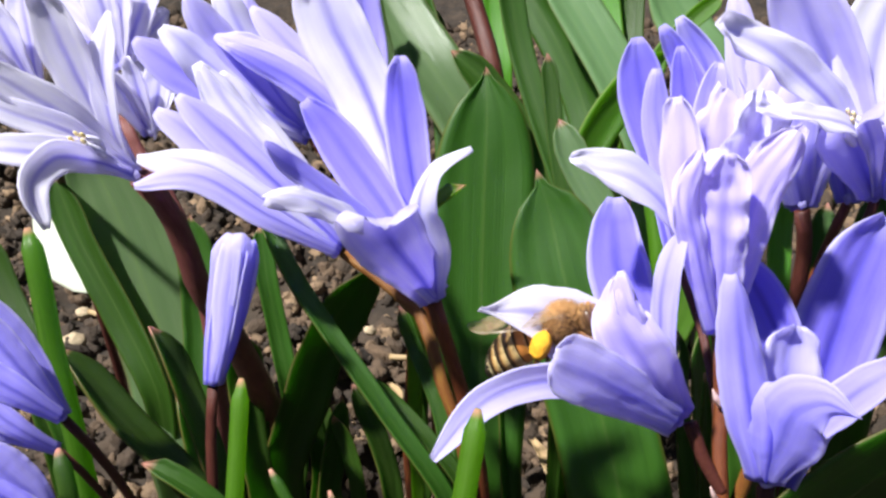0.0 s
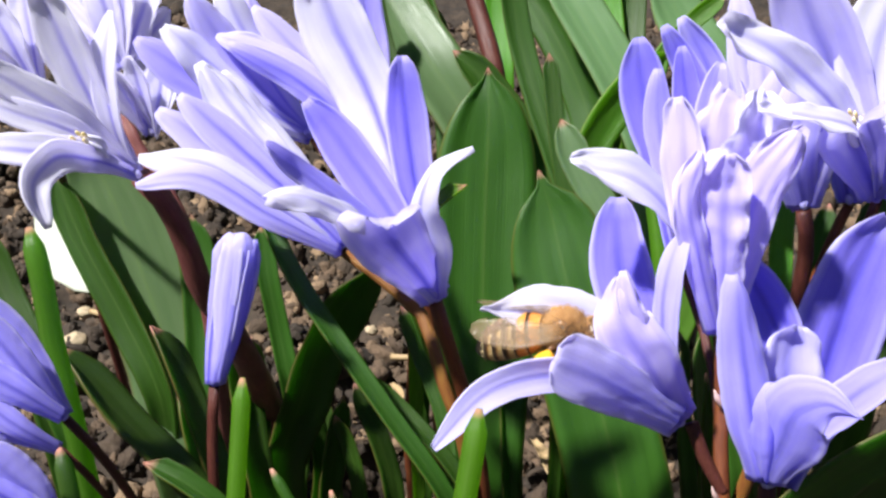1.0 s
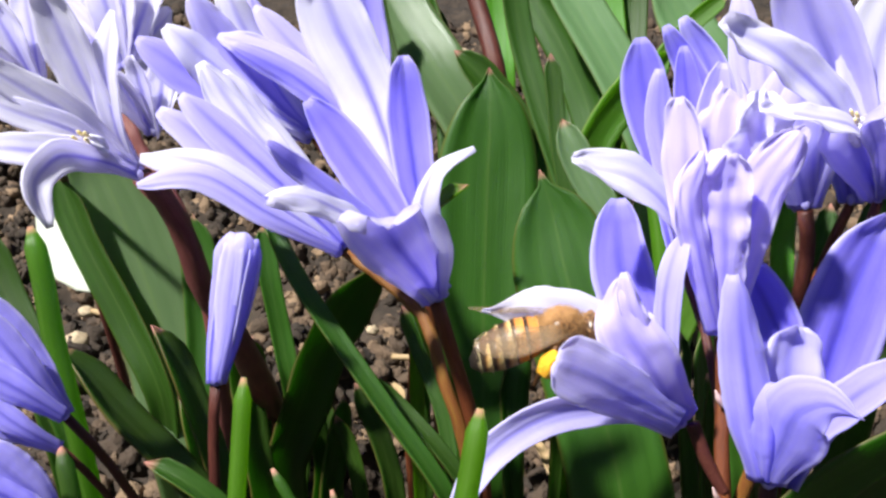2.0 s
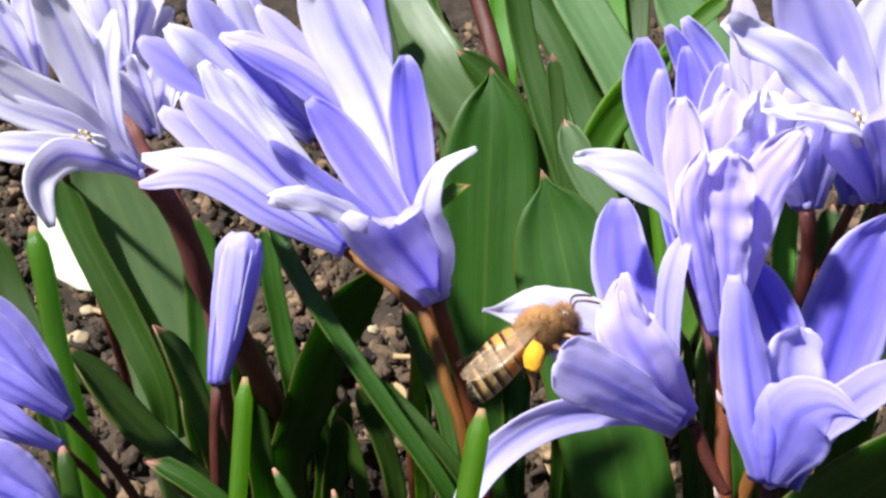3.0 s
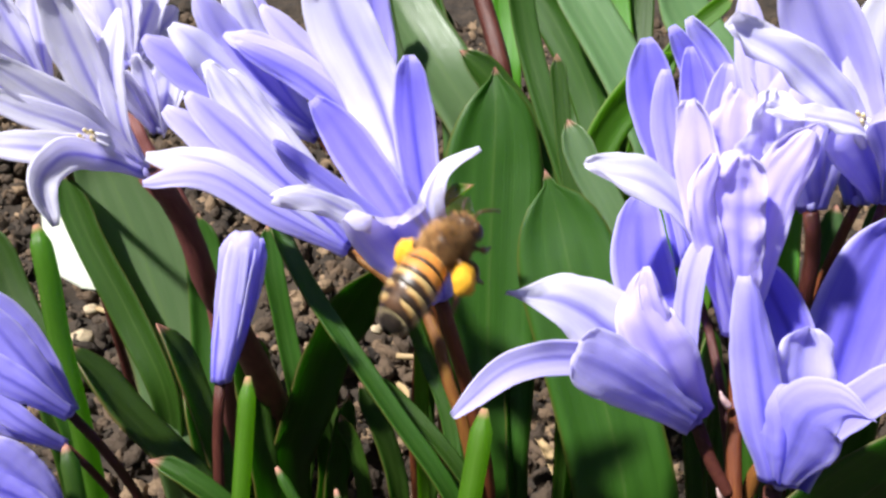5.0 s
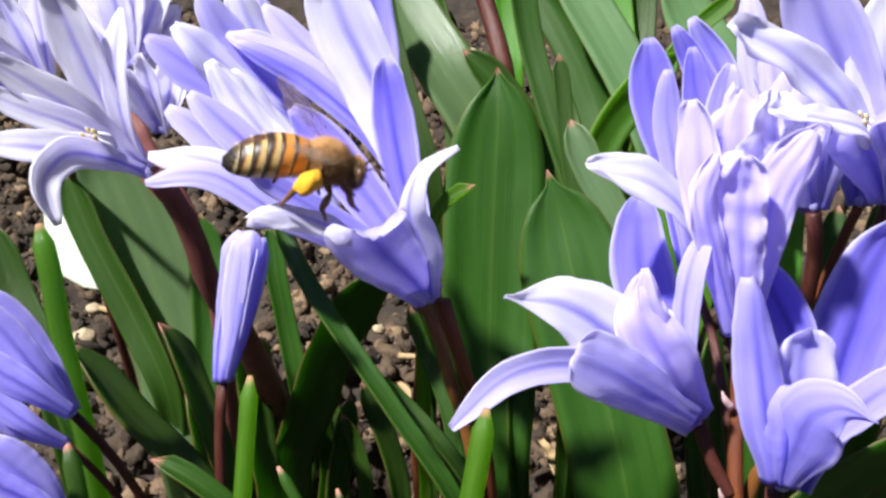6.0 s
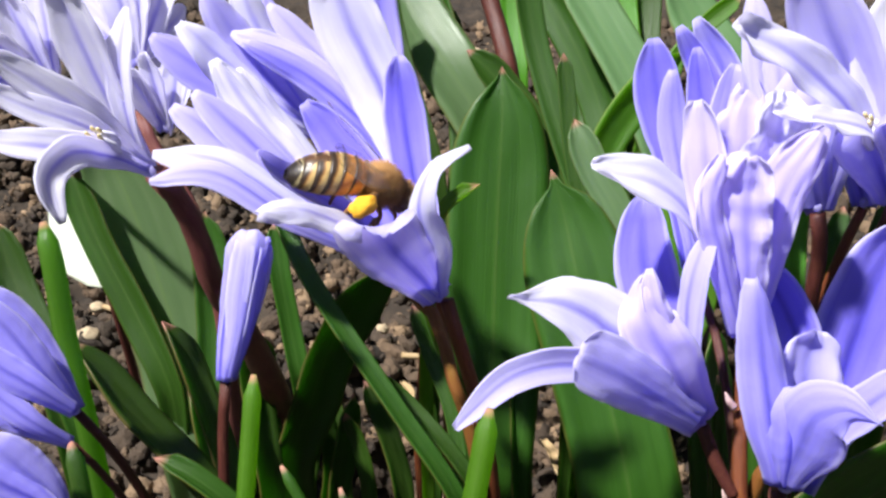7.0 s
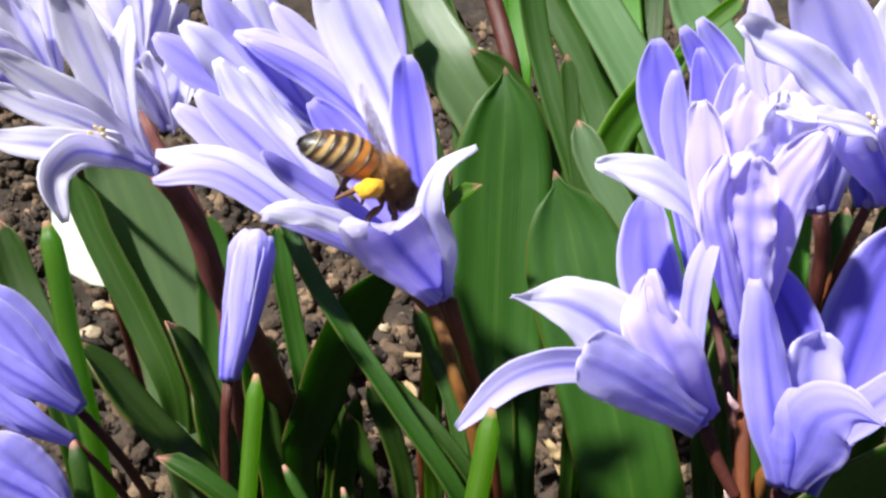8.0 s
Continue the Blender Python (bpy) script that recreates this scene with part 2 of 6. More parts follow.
def blade(points, width, normal_base, normal_tip, cup, outline, thick, rows, cols, groove, ruffle=0.0, seed=0.0, flare=0.0, **form):
    """A thin curved blade with two faces and a rim: a petal or a leaf. Its inner face looks along the normals; cup lifts its edges."""
    line = spline(points, rows)
    bm = bmesh.new()
    uvs = bm.loops.layers.uv.new("UVMap")
    n0, n1 = Vector(normal_base), Vector(normal_tip)
    front, back, coord = [], [], {}
    long = sum((q - p).length for p, q in zip(line, line[1:]))
    for i, p in enumerate(line):
        v = i / rows
        t = (line[min(i + 1, rows)] - line[max(i - 1, 0)]).normalized()
        n = n0.lerp(n1, v)
        n = (n - t * n.dot(t)).normalized()
        side = t.cross(n)
        half = width / 2 * outline(v, (1 - v) * long / width, **form) * (1 + 0.07 * noise.noise(Vector((v * 4.5, seed, 1.0))) + (0.05 * noise.noise(Vector((v * 11, seed, 2.0))) if ruffle > 0.03 else 0))
        bow = 0.10 * width * noise.noise(Vector((v * 2.2, seed, 7.0))) * v
        fr, bk = [], []
        for j in range(cols + 1):
            u = 2 * j / cols - 1
            lift = cup * half * u * u * (1 - 0.35 * v) - groove * width * math.exp(-(u / 0.16) ** 2)
            if ruffle:
                lift += ruffle * width * (abs(u) ** 1.5 + 0.35 * v) * noise.noise(Vector((u * 1.3 + seed, v * (4.5 + 14 * ruffle), seed * 3.1))) * min(1, v * 1.3) ** 1.5
                lift += ruffle * 0.55 * width * (0.15 + u * u) * noise.noise(Vector((u * 4.5 + seed, v * (7 + 10 * ruffle), seed))) * min(1, v * 1.2) ** 1.5
                lift -= 0.10 * half * abs(u) ** 7
                lift += (0.035 + 0.12 * ruffle) * width * abs(u) ** 4 * noise.noise(Vector((math.copysign(2.0, u) + seed, v * 15, seed))) * min(1, v * 2)
                lift += 0.010 * width * noise.noise(Vector((u * 6 + seed, v * 13, 4.0)))
                hood = 0.0 if flare else 1.1 * max(0.0, (v - 0.87) / 0.13) ** 1.5
                lift += width * hood * (0.05 + 0.10 * noise.noise(Vector((seed * 2.7, 1.5, 0)))) + 0.45 * half * u * u * hood
                lift += 0.017 * width * math.cos(u * 7.0 + 1.2 * noise.noise(Vector((seed, v * 2, 3)))) * (1 - 0.5 * v)
            lift += bow * u * 0.6
            out, at = n, p
            if flare and v > 0.72:
                # the end rolls outwards along an arc
                end = (v - 0.72) * long
                full = math.pi * flare * (1 + 0.45 * noise.noise(Vector((u * 2.2, seed, 5.0))))
                bend, r = full * (v - 0.72) / 0.28, 0.28 * long / full
                at = p + t * (r * math.sin(bend) - end) - n * (r * (1 - math.cos(bend)))
                out = n * math.cos(bend) + t * math.sin(bend)
            q = at + side * (u * half * (1 - 0.12 * cup * u * u) + bow * 0.35) + out * lift
            rim = thick * (0.5 if 0 < j < cols and i < rows else 0.2)
            for row, s in ((fr, 1), (bk, -1)):
                vert = bm.verts.new((q + out * (s * rim)) * MM)
                coord[vert] = ((u + 1) / 2, v if outline is tepal_outline else 1 - (1 - v) * long / 100)
                row.append(vert)
        front.append(fr)
        back.append(bk)
    quads = []
    for i in range(rows):
        for j in range(cols):
            quads.append((front[i][j], front[i][j + 1], front[i + 1][j + 1], front[i + 1][j]))
            quads.append((back[i][j], back[i + 1][j], back[i + 1][j + 1], back[i][j + 1]))
        quads.append((front[i][0], front[i + 1][0], back[i + 1][0], back[i][0]))
        quads.append((front[i][-1], back[i][-1], back[i + 1][-1], front[i + 1][-1]))
    for j in range(cols):
        quads.append((front[0][j], back[0][j], back[0][j + 1], front[0][j + 1]))
        quads.append((front[-1][j], front[-1][j + 1], back[-1][j + 1], back[-1][j]))
    for q in quads:
        f = bm.faces.new(q)
        for loop in f.loops:
            loop[uvs].uv = coord[loop.vert]
    bmesh.ops.recalc_face_normals(bm, faces=bm.faces)
    return bm


def tube(points, radii, sides=12, rows=24, wobble=0.0):
    """A round stalk along a line, its radius running through the radii, closed at both ends."""
    line = spline(points, rows)
    bm = bmesh.new()
    uvs = bm.loops.layers.uv.new("UVMap")
    rings, ref = [], Vector((0.3, 1, 0.2))
    for i, p in enumerate(line):
        v = i / rows
        t = (line[min(i + 1, rows)] - line[max(i - 1, 0)]).normalized()
        a = (ref - t * ref.dot(t)).normalized()
        b = t.cross(a)
        s = v * (len(radii) - 1)
        k = min(int(s), len(radii) - 2)
        r = radii[k] + (radii[k + 1] - radii[k]) * (s - k)
        ring = []
        for j in range(sides):
            w = 2 * math.pi * j / sides
            rr = r * (1 + wobble * noise.noise(Vector((math.cos(w) * 1.5, math.sin(w) * 1.5, v * 9 + p.x))))
            ring.append(bm.verts.new((p + (a * math.cos(w) + b * math.sin(w)) * rr) * MM))
        rings.append(ring)
    for i in range(rows):
        for j in range(sides):
            f = bm.faces.new((rings[i][j], rings[i][(j + 1) % sides], rings[i + 1][(j + 1) % sides], rings[i + 1][j]))
            for loop, (uu, vv) in zip(f.loops, ((j, i), (j + 1, i), (j + 1, i + 1), (j, i + 1))):
                loop[uvs].uv = (uu / sides, vv / rows)
    bm.faces.new(rings[0][::-1])
    bm.faces.new(rings[-1])
    return bm


def ball(at, radii, turn=None, rings=10, sides=14, rough=0.0, power=1.0):
    """A rounded body in metres: radii along its own axes, turned by a matrix."""
    bm = bmesh.new()
    bmesh.ops.create_uvsphere(bm, u_segments=sides, v_segments=rings, radius=1)
    for v in bm.verts:
        k = 1 + rough * noise.noise(v.co * 2.3 + Vector(at) * 0.7)
        v.co = Vector((v.co.x * radii[0], v.co.y * radii[1], v.co.z * radii[2])) * k
        if turn:
            v.co = turn @ v.co
        v.co = (v.co + Vector(at)) * MM
    return bm


COUNT = [0]


def tepal(flower, points, width, normal_base, normal_tip, cup, ruffle=0.08, material=None, label="", **form):
    COUNT[0] += 1
    bm = blade(points, width, normal_base, normal_tip, cup, tepal_outline, 0.22, 28, 18, 0.035, ruffle, COUNT[0] * 1.7, **form)
    return part("tepal", bm, material or PETAL, flower, label, points[0])


def leaf(plant, points, width, normal_base, normal_tip, cup, ruffle=0.0, material=None, label=""):
    COUNT[0] += 1
    bm = blade(points, width, normal_base, normal_tip, cup, strap_outline, 0.5, 44, 12, 0.012, 0.02, COUNT[0] * 1.7)
    return part("leaf", bm, material or LEAF, plant, label, points[0])


def shoot(plant, points, width, normal_base, normal_tip, cup, ruffle=0.0, material=None, label=""):
    """A young leaf, still rolled: thick, round and blunt at its tip."""
    long = sum((Vector(q) - Vector(p)).length for p, q in zip(points, points[1:]))
    radii = [width * 0.46 * max(0.12, 1 - max(0, 1 - long * (1 - i / 47) / (width * 1.25)) ** 2.4) ** 0.6 for i in range(48)]
    bm = tube(points, radii, 14, 47)
    uvs = bm.loops.layers.uv.active
    for f in bm.faces:
        for loop in f.loops:
            loop[uvs].uv.y = 1 - (1 - loop[uvs].uv.y) * long / 60
    return part("leaf", bm, material or LEAF_BRIGHT, plant, label, points[0])


def stem(plant, name, points, radii, material=None):
    return part(name, tube(points, [r * 0.88 for r in radii], wobble=0.04), material or STEM, plant, "", points[-1])


def receptacle(flower, at, toward, radius):
    """The blue knob in which the tepals join the stalk."""
    axis = (Vector(toward) - Vector(at)).normalized()
    turn = axis.to_track_quat("Z", "Y").to_matrix()
    return part("receptacle", ball(Vector(at) + axis * radius * 0.7, (radius * 0.66, radius * 0.66, radius * 0.9), turn, rough=0.15), PETAL_BLUE_SHADED, flower, "", at)


def stamens(flower, at, toward, length):
    """The pale cone of filaments in the throat, with yellow anthers."""
    axis = (Vector(toward) - Vector(at)).normalized()
    turn = axis.to_track_quat("Z", "Y").to_matrix()
    for i in range(6):
        w = i * math.pi / 3
        out = turn @ Vector((math.cos(w), math.sin(w), 0))
        foot, head = Vector(at) + out * 0.9, Vector(at) + axis * length + out * 0.8
        stamen = part("stamen", tube([foot, foot.lerp(head, 0.5) + out * 0.3, head], [0.45, 0.55, 0.25], 8, 8), FILAMENT, flower, "", foot)
        part("anther", ball(head + axis * 0.5, (0.24, 0.24, 0.55), turn, 6, 8), ANTHER, stamen, "yellow anther", head)


def flower(plant, at):
    return empty("flower", at, plant)


def plant(at, label, name="scilla_plant", category="flower", group="flowering scillas in the bed"):
    return tagged(empty(name, at), label, category, group)


# ---- ground ----
def height(x, y):
    """Height of the soil in metres: crumbly, gently uneven, with a hollow added to darken one patch."""
    q = Vector((x, y, 0))
    near = math.exp(-(x * x + (y - 0.25) ** 2) / 0.5)
    return near * (0.009 * noise.noise(q * 22) + 0.005 * noise.noise(q * 70 + Vector((3, 1, 0))) + 0.0025 * noise.noise(q * 190) + 0.0014 * noise.noise(q * 420)) - 0.003 - 0.014 * math.exp(-((x + 0.011) / 0.016) ** 2 - ((y - 0.160) / 0.023) ** 2)


def ground():
    def steps(centre, fine, reach, far):
        out = [centre + fine * i for i in range(-reach, reach + 1)]
        gap = fine
        while out[-1] < far:
            gap *= 1.35
            out.append(out[-1] + gap)
            out.insert(0, out[0] - gap)
        return out

    xs, ys = steps(0.0, 0.0015, 115, 400), steps(0.28, 0.0015, 110, 400)
    verts = [(x, y, height(x, y)) for y in ys for x in xs]
    n = len(xs)
    faces = [(j * n + i, j * n + i + 1, (j + 1) * n + i + 1, (j + 1) * n + i) for j in range(len(ys) - 1) for i in range(n - 1)]
    me = bpy.data.meshes.new("ground")
    me.from_pydata(verts, [], faces)
    me.materials.append(SOIL)
    me.polygons.foreach_set("use_smooth", [True] * len(me.polygons))
    return tagged(new("ground", me), "dry brown crumbly garden soil between the plants", "soil", kind="structure")


def stones(rng, count, small, large, x_range, y_range, name, label):
    """Many angular crumbs and pebbles lying on the soil, in one mesh."""
    bm = bmesh.new()
    bmesh.ops.create_icosphere(bm, subdivisions=2, radius=1)
    bm.verts.ensure_lookup_table()
    shape = np.array([v.co for v in bm.verts])
    tris = np.array([[v.index for v in f.verts] for f in bm.faces])
    bm.free()
    all_v, all_f = [], []
    for i in range(count):
        x, y = rng.uniform(*x_range), rng.uniform(*y_range)
        r = small + (large - small) * rng.random() ** 2.6
        turn = np.array(Euler((rng.uniform(0, 6), rng.uniform(0, 6), rng.uniform(0, 6))).to_matrix())
        lump = np.array([1 + rng.uniform(-0.55, 0.40) for _ in shape])
        size = np.array((r, r * rng.uniform(0.6, 1.0), r * rng.uniform(0.5, 0.85)))
        v = (shape * lump[:, None] * size) @ turn.T + np.array((x, y, height(x, y) + r * rng.uniform(-0.2, 0.4)))
        all_f.append(tris + len(shape) * i)
        all_v.append(v)
    me = bpy.data.meshes.new(name)
    me.from_pydata(np.concatenate(all_v).tolist(), [], np.concatenate(all_f).tolist())
    me.materials.append(GRIT)
    me.polygons.foreach_set("use_smooth", [True] * len(me.polygons))
    return tagged(new(name, me), label, "gravel", kind="stuff")



DRY = plain("dry_leaf", (0.20, 0.13, 0.06), (0.38, 0.27, 0.14), 300, 0.7, 0.5, 0.0005)
PALE_STONE = plain("pale_stone", (0.28, 0.21, 0.13), (0.46, 0.37, 0.25), 260, 0.8, 0.6, 0.0006)


def pebble(at, radii, turn, label):
    bm = ball(at, radii, Euler((0.2, 0.3, turn)).to_matrix(), 10, 14, 0.35)
    return tagged(part("pebble", bm, PALE_STONE, None, label, at), label, "pebble", "pale pebbles on the soil")


def dry_leaf(points, width, normal, label):
    bm = blade(points, width, normal, normal, 0.7, tepal_outline, 0.2, 16, 8, 0.02, 0.25, width)
    return tagged(part("dry_leaf", bm, DRY, None, label, points[0]), label, "dead leaf", "dry litter on the soil")


def twig(points, radius, label):
    return tagged(part("twig", tube(points, [radius, radius * 0.8, radius * 0.5], 8, 14, 0.3), DRY, None, label, points[0]), label, "twig", "dry litter on the soil")


ground()
rng = random.Random(4)
stones(rng, 22000, 0.0005, 0.0036, (-0.15, 0.15), (0.13, 0.42), "gravel", "brown and grey soil crumbs and small stones")


# ---- plants ----
left_scilla = plant((3.3, 88.7, 0), "scilla with two open lavender-blue flowers on red-brown stalks")
cup_flower = flower(left_scilla, (-0.7, 89.3, 77.7))
receptacle(cup_flower, (-0.6, 89.2, 77.5), (-3, 91, 82.5), 0.9)
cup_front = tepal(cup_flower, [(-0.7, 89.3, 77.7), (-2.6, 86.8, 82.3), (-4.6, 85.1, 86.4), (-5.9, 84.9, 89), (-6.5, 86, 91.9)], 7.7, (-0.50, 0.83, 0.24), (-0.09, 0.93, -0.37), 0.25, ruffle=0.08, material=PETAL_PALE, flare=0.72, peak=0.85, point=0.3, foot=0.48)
cup_curl = tepal(cup_flower, [(-0.6, 88.5, 78.3), (-1, 88.1, 83.6), (-2.2, 88, 88.4), (-1, 88.4, 92.1), (2.4, 88.7, 94.7)], 3.8, (0.11, 0.99, 0.09), (0.62, -0.00, -0.79), 0.4, ruffle=0.05, material=PETAL_SUNLIT, peak=0.38, point=0.8)
tepal(cup_flower, [(-0.7, 91, 76.7), (-1.9, 97.6, 80.1), (-3.4, 103.9, 84.9), (-4.3, 108.5, 90.9), (-4.6, 110, 95.5)], 5.0, (-0.09, -0.47, 0.88), (0.04, -0.95, 0.32), 0.35, ruffle=0.05, material=PETAL_BLUE_SHADED, peak=0.7)
tepal(cup_flower, [(-0.8, 91, 76.7), (-4.7, 98.1, 80.8), (-9.2, 103.8, 84.8), (-13.1, 107.4, 89), (-15, 108.5, 90.9)], 5.2, (-0.19, -0.57, 0.80), (0.01, -0.86, 0.50), 0.3, ruffle=0.04, material=PETAL_BLUE_SHADED)
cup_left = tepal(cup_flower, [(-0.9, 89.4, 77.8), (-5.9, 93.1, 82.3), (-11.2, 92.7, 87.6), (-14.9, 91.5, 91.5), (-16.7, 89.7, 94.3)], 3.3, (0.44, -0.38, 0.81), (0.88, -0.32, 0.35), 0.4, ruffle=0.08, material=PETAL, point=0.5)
cup_low = tepal(cup_flower, [(-0.9, 87.6, 78.8), (-5.1, 88.1, 83.6), (-9.6, 87.4, 88.4), (-12.9, 85.4, 91), (-15.6, 83.8, 92.1)], 3.1, (-0.59, 0.58, -0.57), (-0.52, 0.29, -0.81), 0.3, ruffle=0.3, material=PETAL_SUNLIT, peak=0.7, point=0.45)
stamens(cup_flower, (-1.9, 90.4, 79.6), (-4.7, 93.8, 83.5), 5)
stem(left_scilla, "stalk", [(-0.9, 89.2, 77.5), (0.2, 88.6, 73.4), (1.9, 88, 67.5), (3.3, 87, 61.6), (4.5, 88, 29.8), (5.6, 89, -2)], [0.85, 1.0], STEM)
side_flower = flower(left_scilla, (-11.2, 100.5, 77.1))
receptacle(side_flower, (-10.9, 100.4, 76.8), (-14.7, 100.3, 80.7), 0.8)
tepal(side_flower, [(-11.5, 104.8, 74.6), (-16.4, 109.9, 81.3), (-21.5, 112.9, 86.6), (-25, 114.9, 92)], 4.8, (-0.36, 0.61, -0.71), (-0.47, 0.69, -0.55), 0.4, ruffle=0.05, material=PETAL_SUNLIT, point=0.5)
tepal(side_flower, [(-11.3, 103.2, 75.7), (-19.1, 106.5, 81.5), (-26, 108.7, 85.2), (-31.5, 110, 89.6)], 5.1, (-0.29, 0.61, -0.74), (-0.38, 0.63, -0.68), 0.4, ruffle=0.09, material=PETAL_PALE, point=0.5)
tepal(side_flower, [(-11.1, 101.5, 76.8), (-16.2, 104.2, 83.4), (-21.7, 107.2, 88.6), (-26.4, 109.6, 94.9)], 5.1, (-0.43, 0.67, -0.60), (-0.45, 0.67, -0.59), 0.35, ruffle=0.14, material=PETAL_SUNLIT, point=0.5)
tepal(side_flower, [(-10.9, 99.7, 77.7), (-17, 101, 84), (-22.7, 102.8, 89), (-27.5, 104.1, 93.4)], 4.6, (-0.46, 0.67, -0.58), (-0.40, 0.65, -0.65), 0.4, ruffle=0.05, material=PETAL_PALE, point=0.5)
tepal(side_flower, [(-11.1, 99.6, 77.4), (-17.8, 98.4, 83.4), (-25, 98.7, 88), (-30.9, 98.3, 89.2)], 5.1, (-0.59, 0.59, -0.55), (-0.21, 0.36, -0.91), 0.4, ruffle=0.1, material=PETAL_SUNLIT, point=0.55)
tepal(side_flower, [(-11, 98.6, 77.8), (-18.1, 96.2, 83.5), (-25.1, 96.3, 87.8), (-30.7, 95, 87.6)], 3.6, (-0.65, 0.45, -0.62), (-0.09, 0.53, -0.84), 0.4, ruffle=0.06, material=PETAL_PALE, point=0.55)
stem(left_scilla, "stalk", [(-10.9, 100.3, 76.8), (-6.3, 97.8, 74.4), (-1.9, 94, 71.8), (-0.5, 90.1, 68.1), (1.3, 87.7, 64.0), (2.2, 86.6, 60.2), (3.2, 87.4, 29.3), (4.2, 88.4, -2)], [0.80, 0.85], STEM_OLIVE)

back_scilla = plant((-10.7, 122, 0), "scilla with two pale lavender flowers behind the others")
pale_flower = flower(back_scilla, (-4.8, 106.4, 81.3))
receptacle(pale_flower, (-4.7, 106.3, 81.1), (-7.8, 109.1, 85.9), 0.8)
tepal(pale_flower, [(-5, 108.3, 80.6), (-8.6, 114.4, 89.1), (-12.7, 117.6, 96.7), (-15, 119.1, 103.3)], 8.9, (-0.36, -0.83, 0.43), (-0.24, -0.96, 0.14), 0.3, ruffle=0.05, material=PETAL_SUNLIT)
tepal(pale_flower, [(-5.1, 111, 79.3), (-8.3, 118.1, 87.6), (-9.3, 123.4, 94.8), (-10.3, 127.1, 101.2)], 5.0, (0.30, -0.66, 0.68), (0.38, -0.77, 0.51), 0.3, ruffle=0.05)
tepal(pale_flower, [(-5.2, 111, 79.3), (-12.1, 115.4, 87), (-19.9, 118.4, 92.1), (-26.5, 119.9, 94.6)], 4.7, (-0.27, 0.71, -0.65), (-0.10, 0.72, -0.68), 0.3, ruffle=0.12, material=PETAL_PALE, point=0.55)
tepal(pale_flower, [(-5.2, 111, 79.3), (-12.2, 118.1, 87.6), (-18.4, 122.1, 92.5), (-22.7, 124.4, 96.5)], 4.7, (-0.21, 0.65, -0.73), (-0.23, 0.71, -0.66), 0.3, ruffle=0.1, material=PETAL_PALE, point=0.55)
tepal(pale_flower, [(-5.2, 110.9, 79.1), (-11.3, 113.9, 86.2), (-17.2, 116.3, 90.4), (-24.8, 117.3, 94.2)], 3.6, (-0.06, 0.90, -0.43), (-0.07, 0.92, -0.39), 0.4, ruffle=0.08)
stem(back_scilla, "stalk", [(-4.7, 106.2, 81), (-2.8, 106, 74.6), (-1.6, 105.2, 65.1), (-0.6, 108.2, 31.6), (0.4, 111.2, -2)], [0.69, 0.88], STEM)
far_flower = flower(back_scilla, (-16.2, 119.5, 82))
receptacle(far_flower, (-16.1, 119.4, 81.8), (-19.2, 119, 85.1), 0.8)
tepal(far_flower, [(-16.2, 119.5, 82), (-23.2, 119.1, 85.3), (-30.1, 119.4, 89.8), (-35.8, 119.6, 94.2)], 5.7, (-0.35, 0.67, -0.65), (-0.43, 0.68, -0.60), 0.4, ruffle=0.08, material=PETAL, point=0.55)
tepal(far_flower, [(-16.2, 119.5, 82), (-21.9, 118.4, 86.1), (-27.3, 118, 91.4), (-31.6, 117.4, 96.4)], 5.3, (-0.52, 0.67, -0.53), (-0.58, 0.69, -0.42), 0.4, ruffle=0.08, material=PETAL_SUNLIT, point=0.55)
tepal(far_flower, [(-16.2, 119.5, 82), (-21.1, 119.7, 86.9), (-25.8, 120.5, 93), (-29.5, 121.2, 98.9)], 5.7, (-0.49, 0.71, -0.51), (-0.54, 0.73, -0.43), 0.4, ruffle=0.08, material=PETAL_PALE, point=0.55)
tepal(far_flower, [(-16.2, 119.5, 82), (-20, 120.8, 86.9), (-23.7, 122.9, 93.2), (-26.6, 124.8, 99.2)], 5.4, (-0.45, 0.71, -0.54), (-0.49, 0.73, -0.47), 0.4, ruffle=0.08, material=PETAL_SUNLIT, point=0.55)
tepal(far_flower, [(-16.2, 119.5, 82), (-22.1, 120.1, 83.6), (-28, 121.3, 86.5), (-33, 122.7, 89.4)], 4.8, (-0.14, 0.67, -0.73), (-0.25, 0.65, -0.72), 0.4, ruffle=0.08, material=PETAL, point=0.55)
tepal(far_flower, [(-16.2, 119.5, 82), (-19.3, 122.3, 86.1), (-22.2, 125.9, 91.7), (-24.5, 129.4, 97.1)], 4.1, (-0.35, 0.64, -0.69), (-0.43, 0.66, -0.61), 0.4, ruffle=0.08, material=PETAL_PALE, point=0.55)
stem(back_scilla, "stalk", [(-15.9, 119.3, 81.7), (-11.5, 119.1, 75.3), (-6.1, 117.6, 64.7), (-5.1, 120.6, 31.3), (-4.1, 123.6, -2)], [0.76, 0.96], STEM)

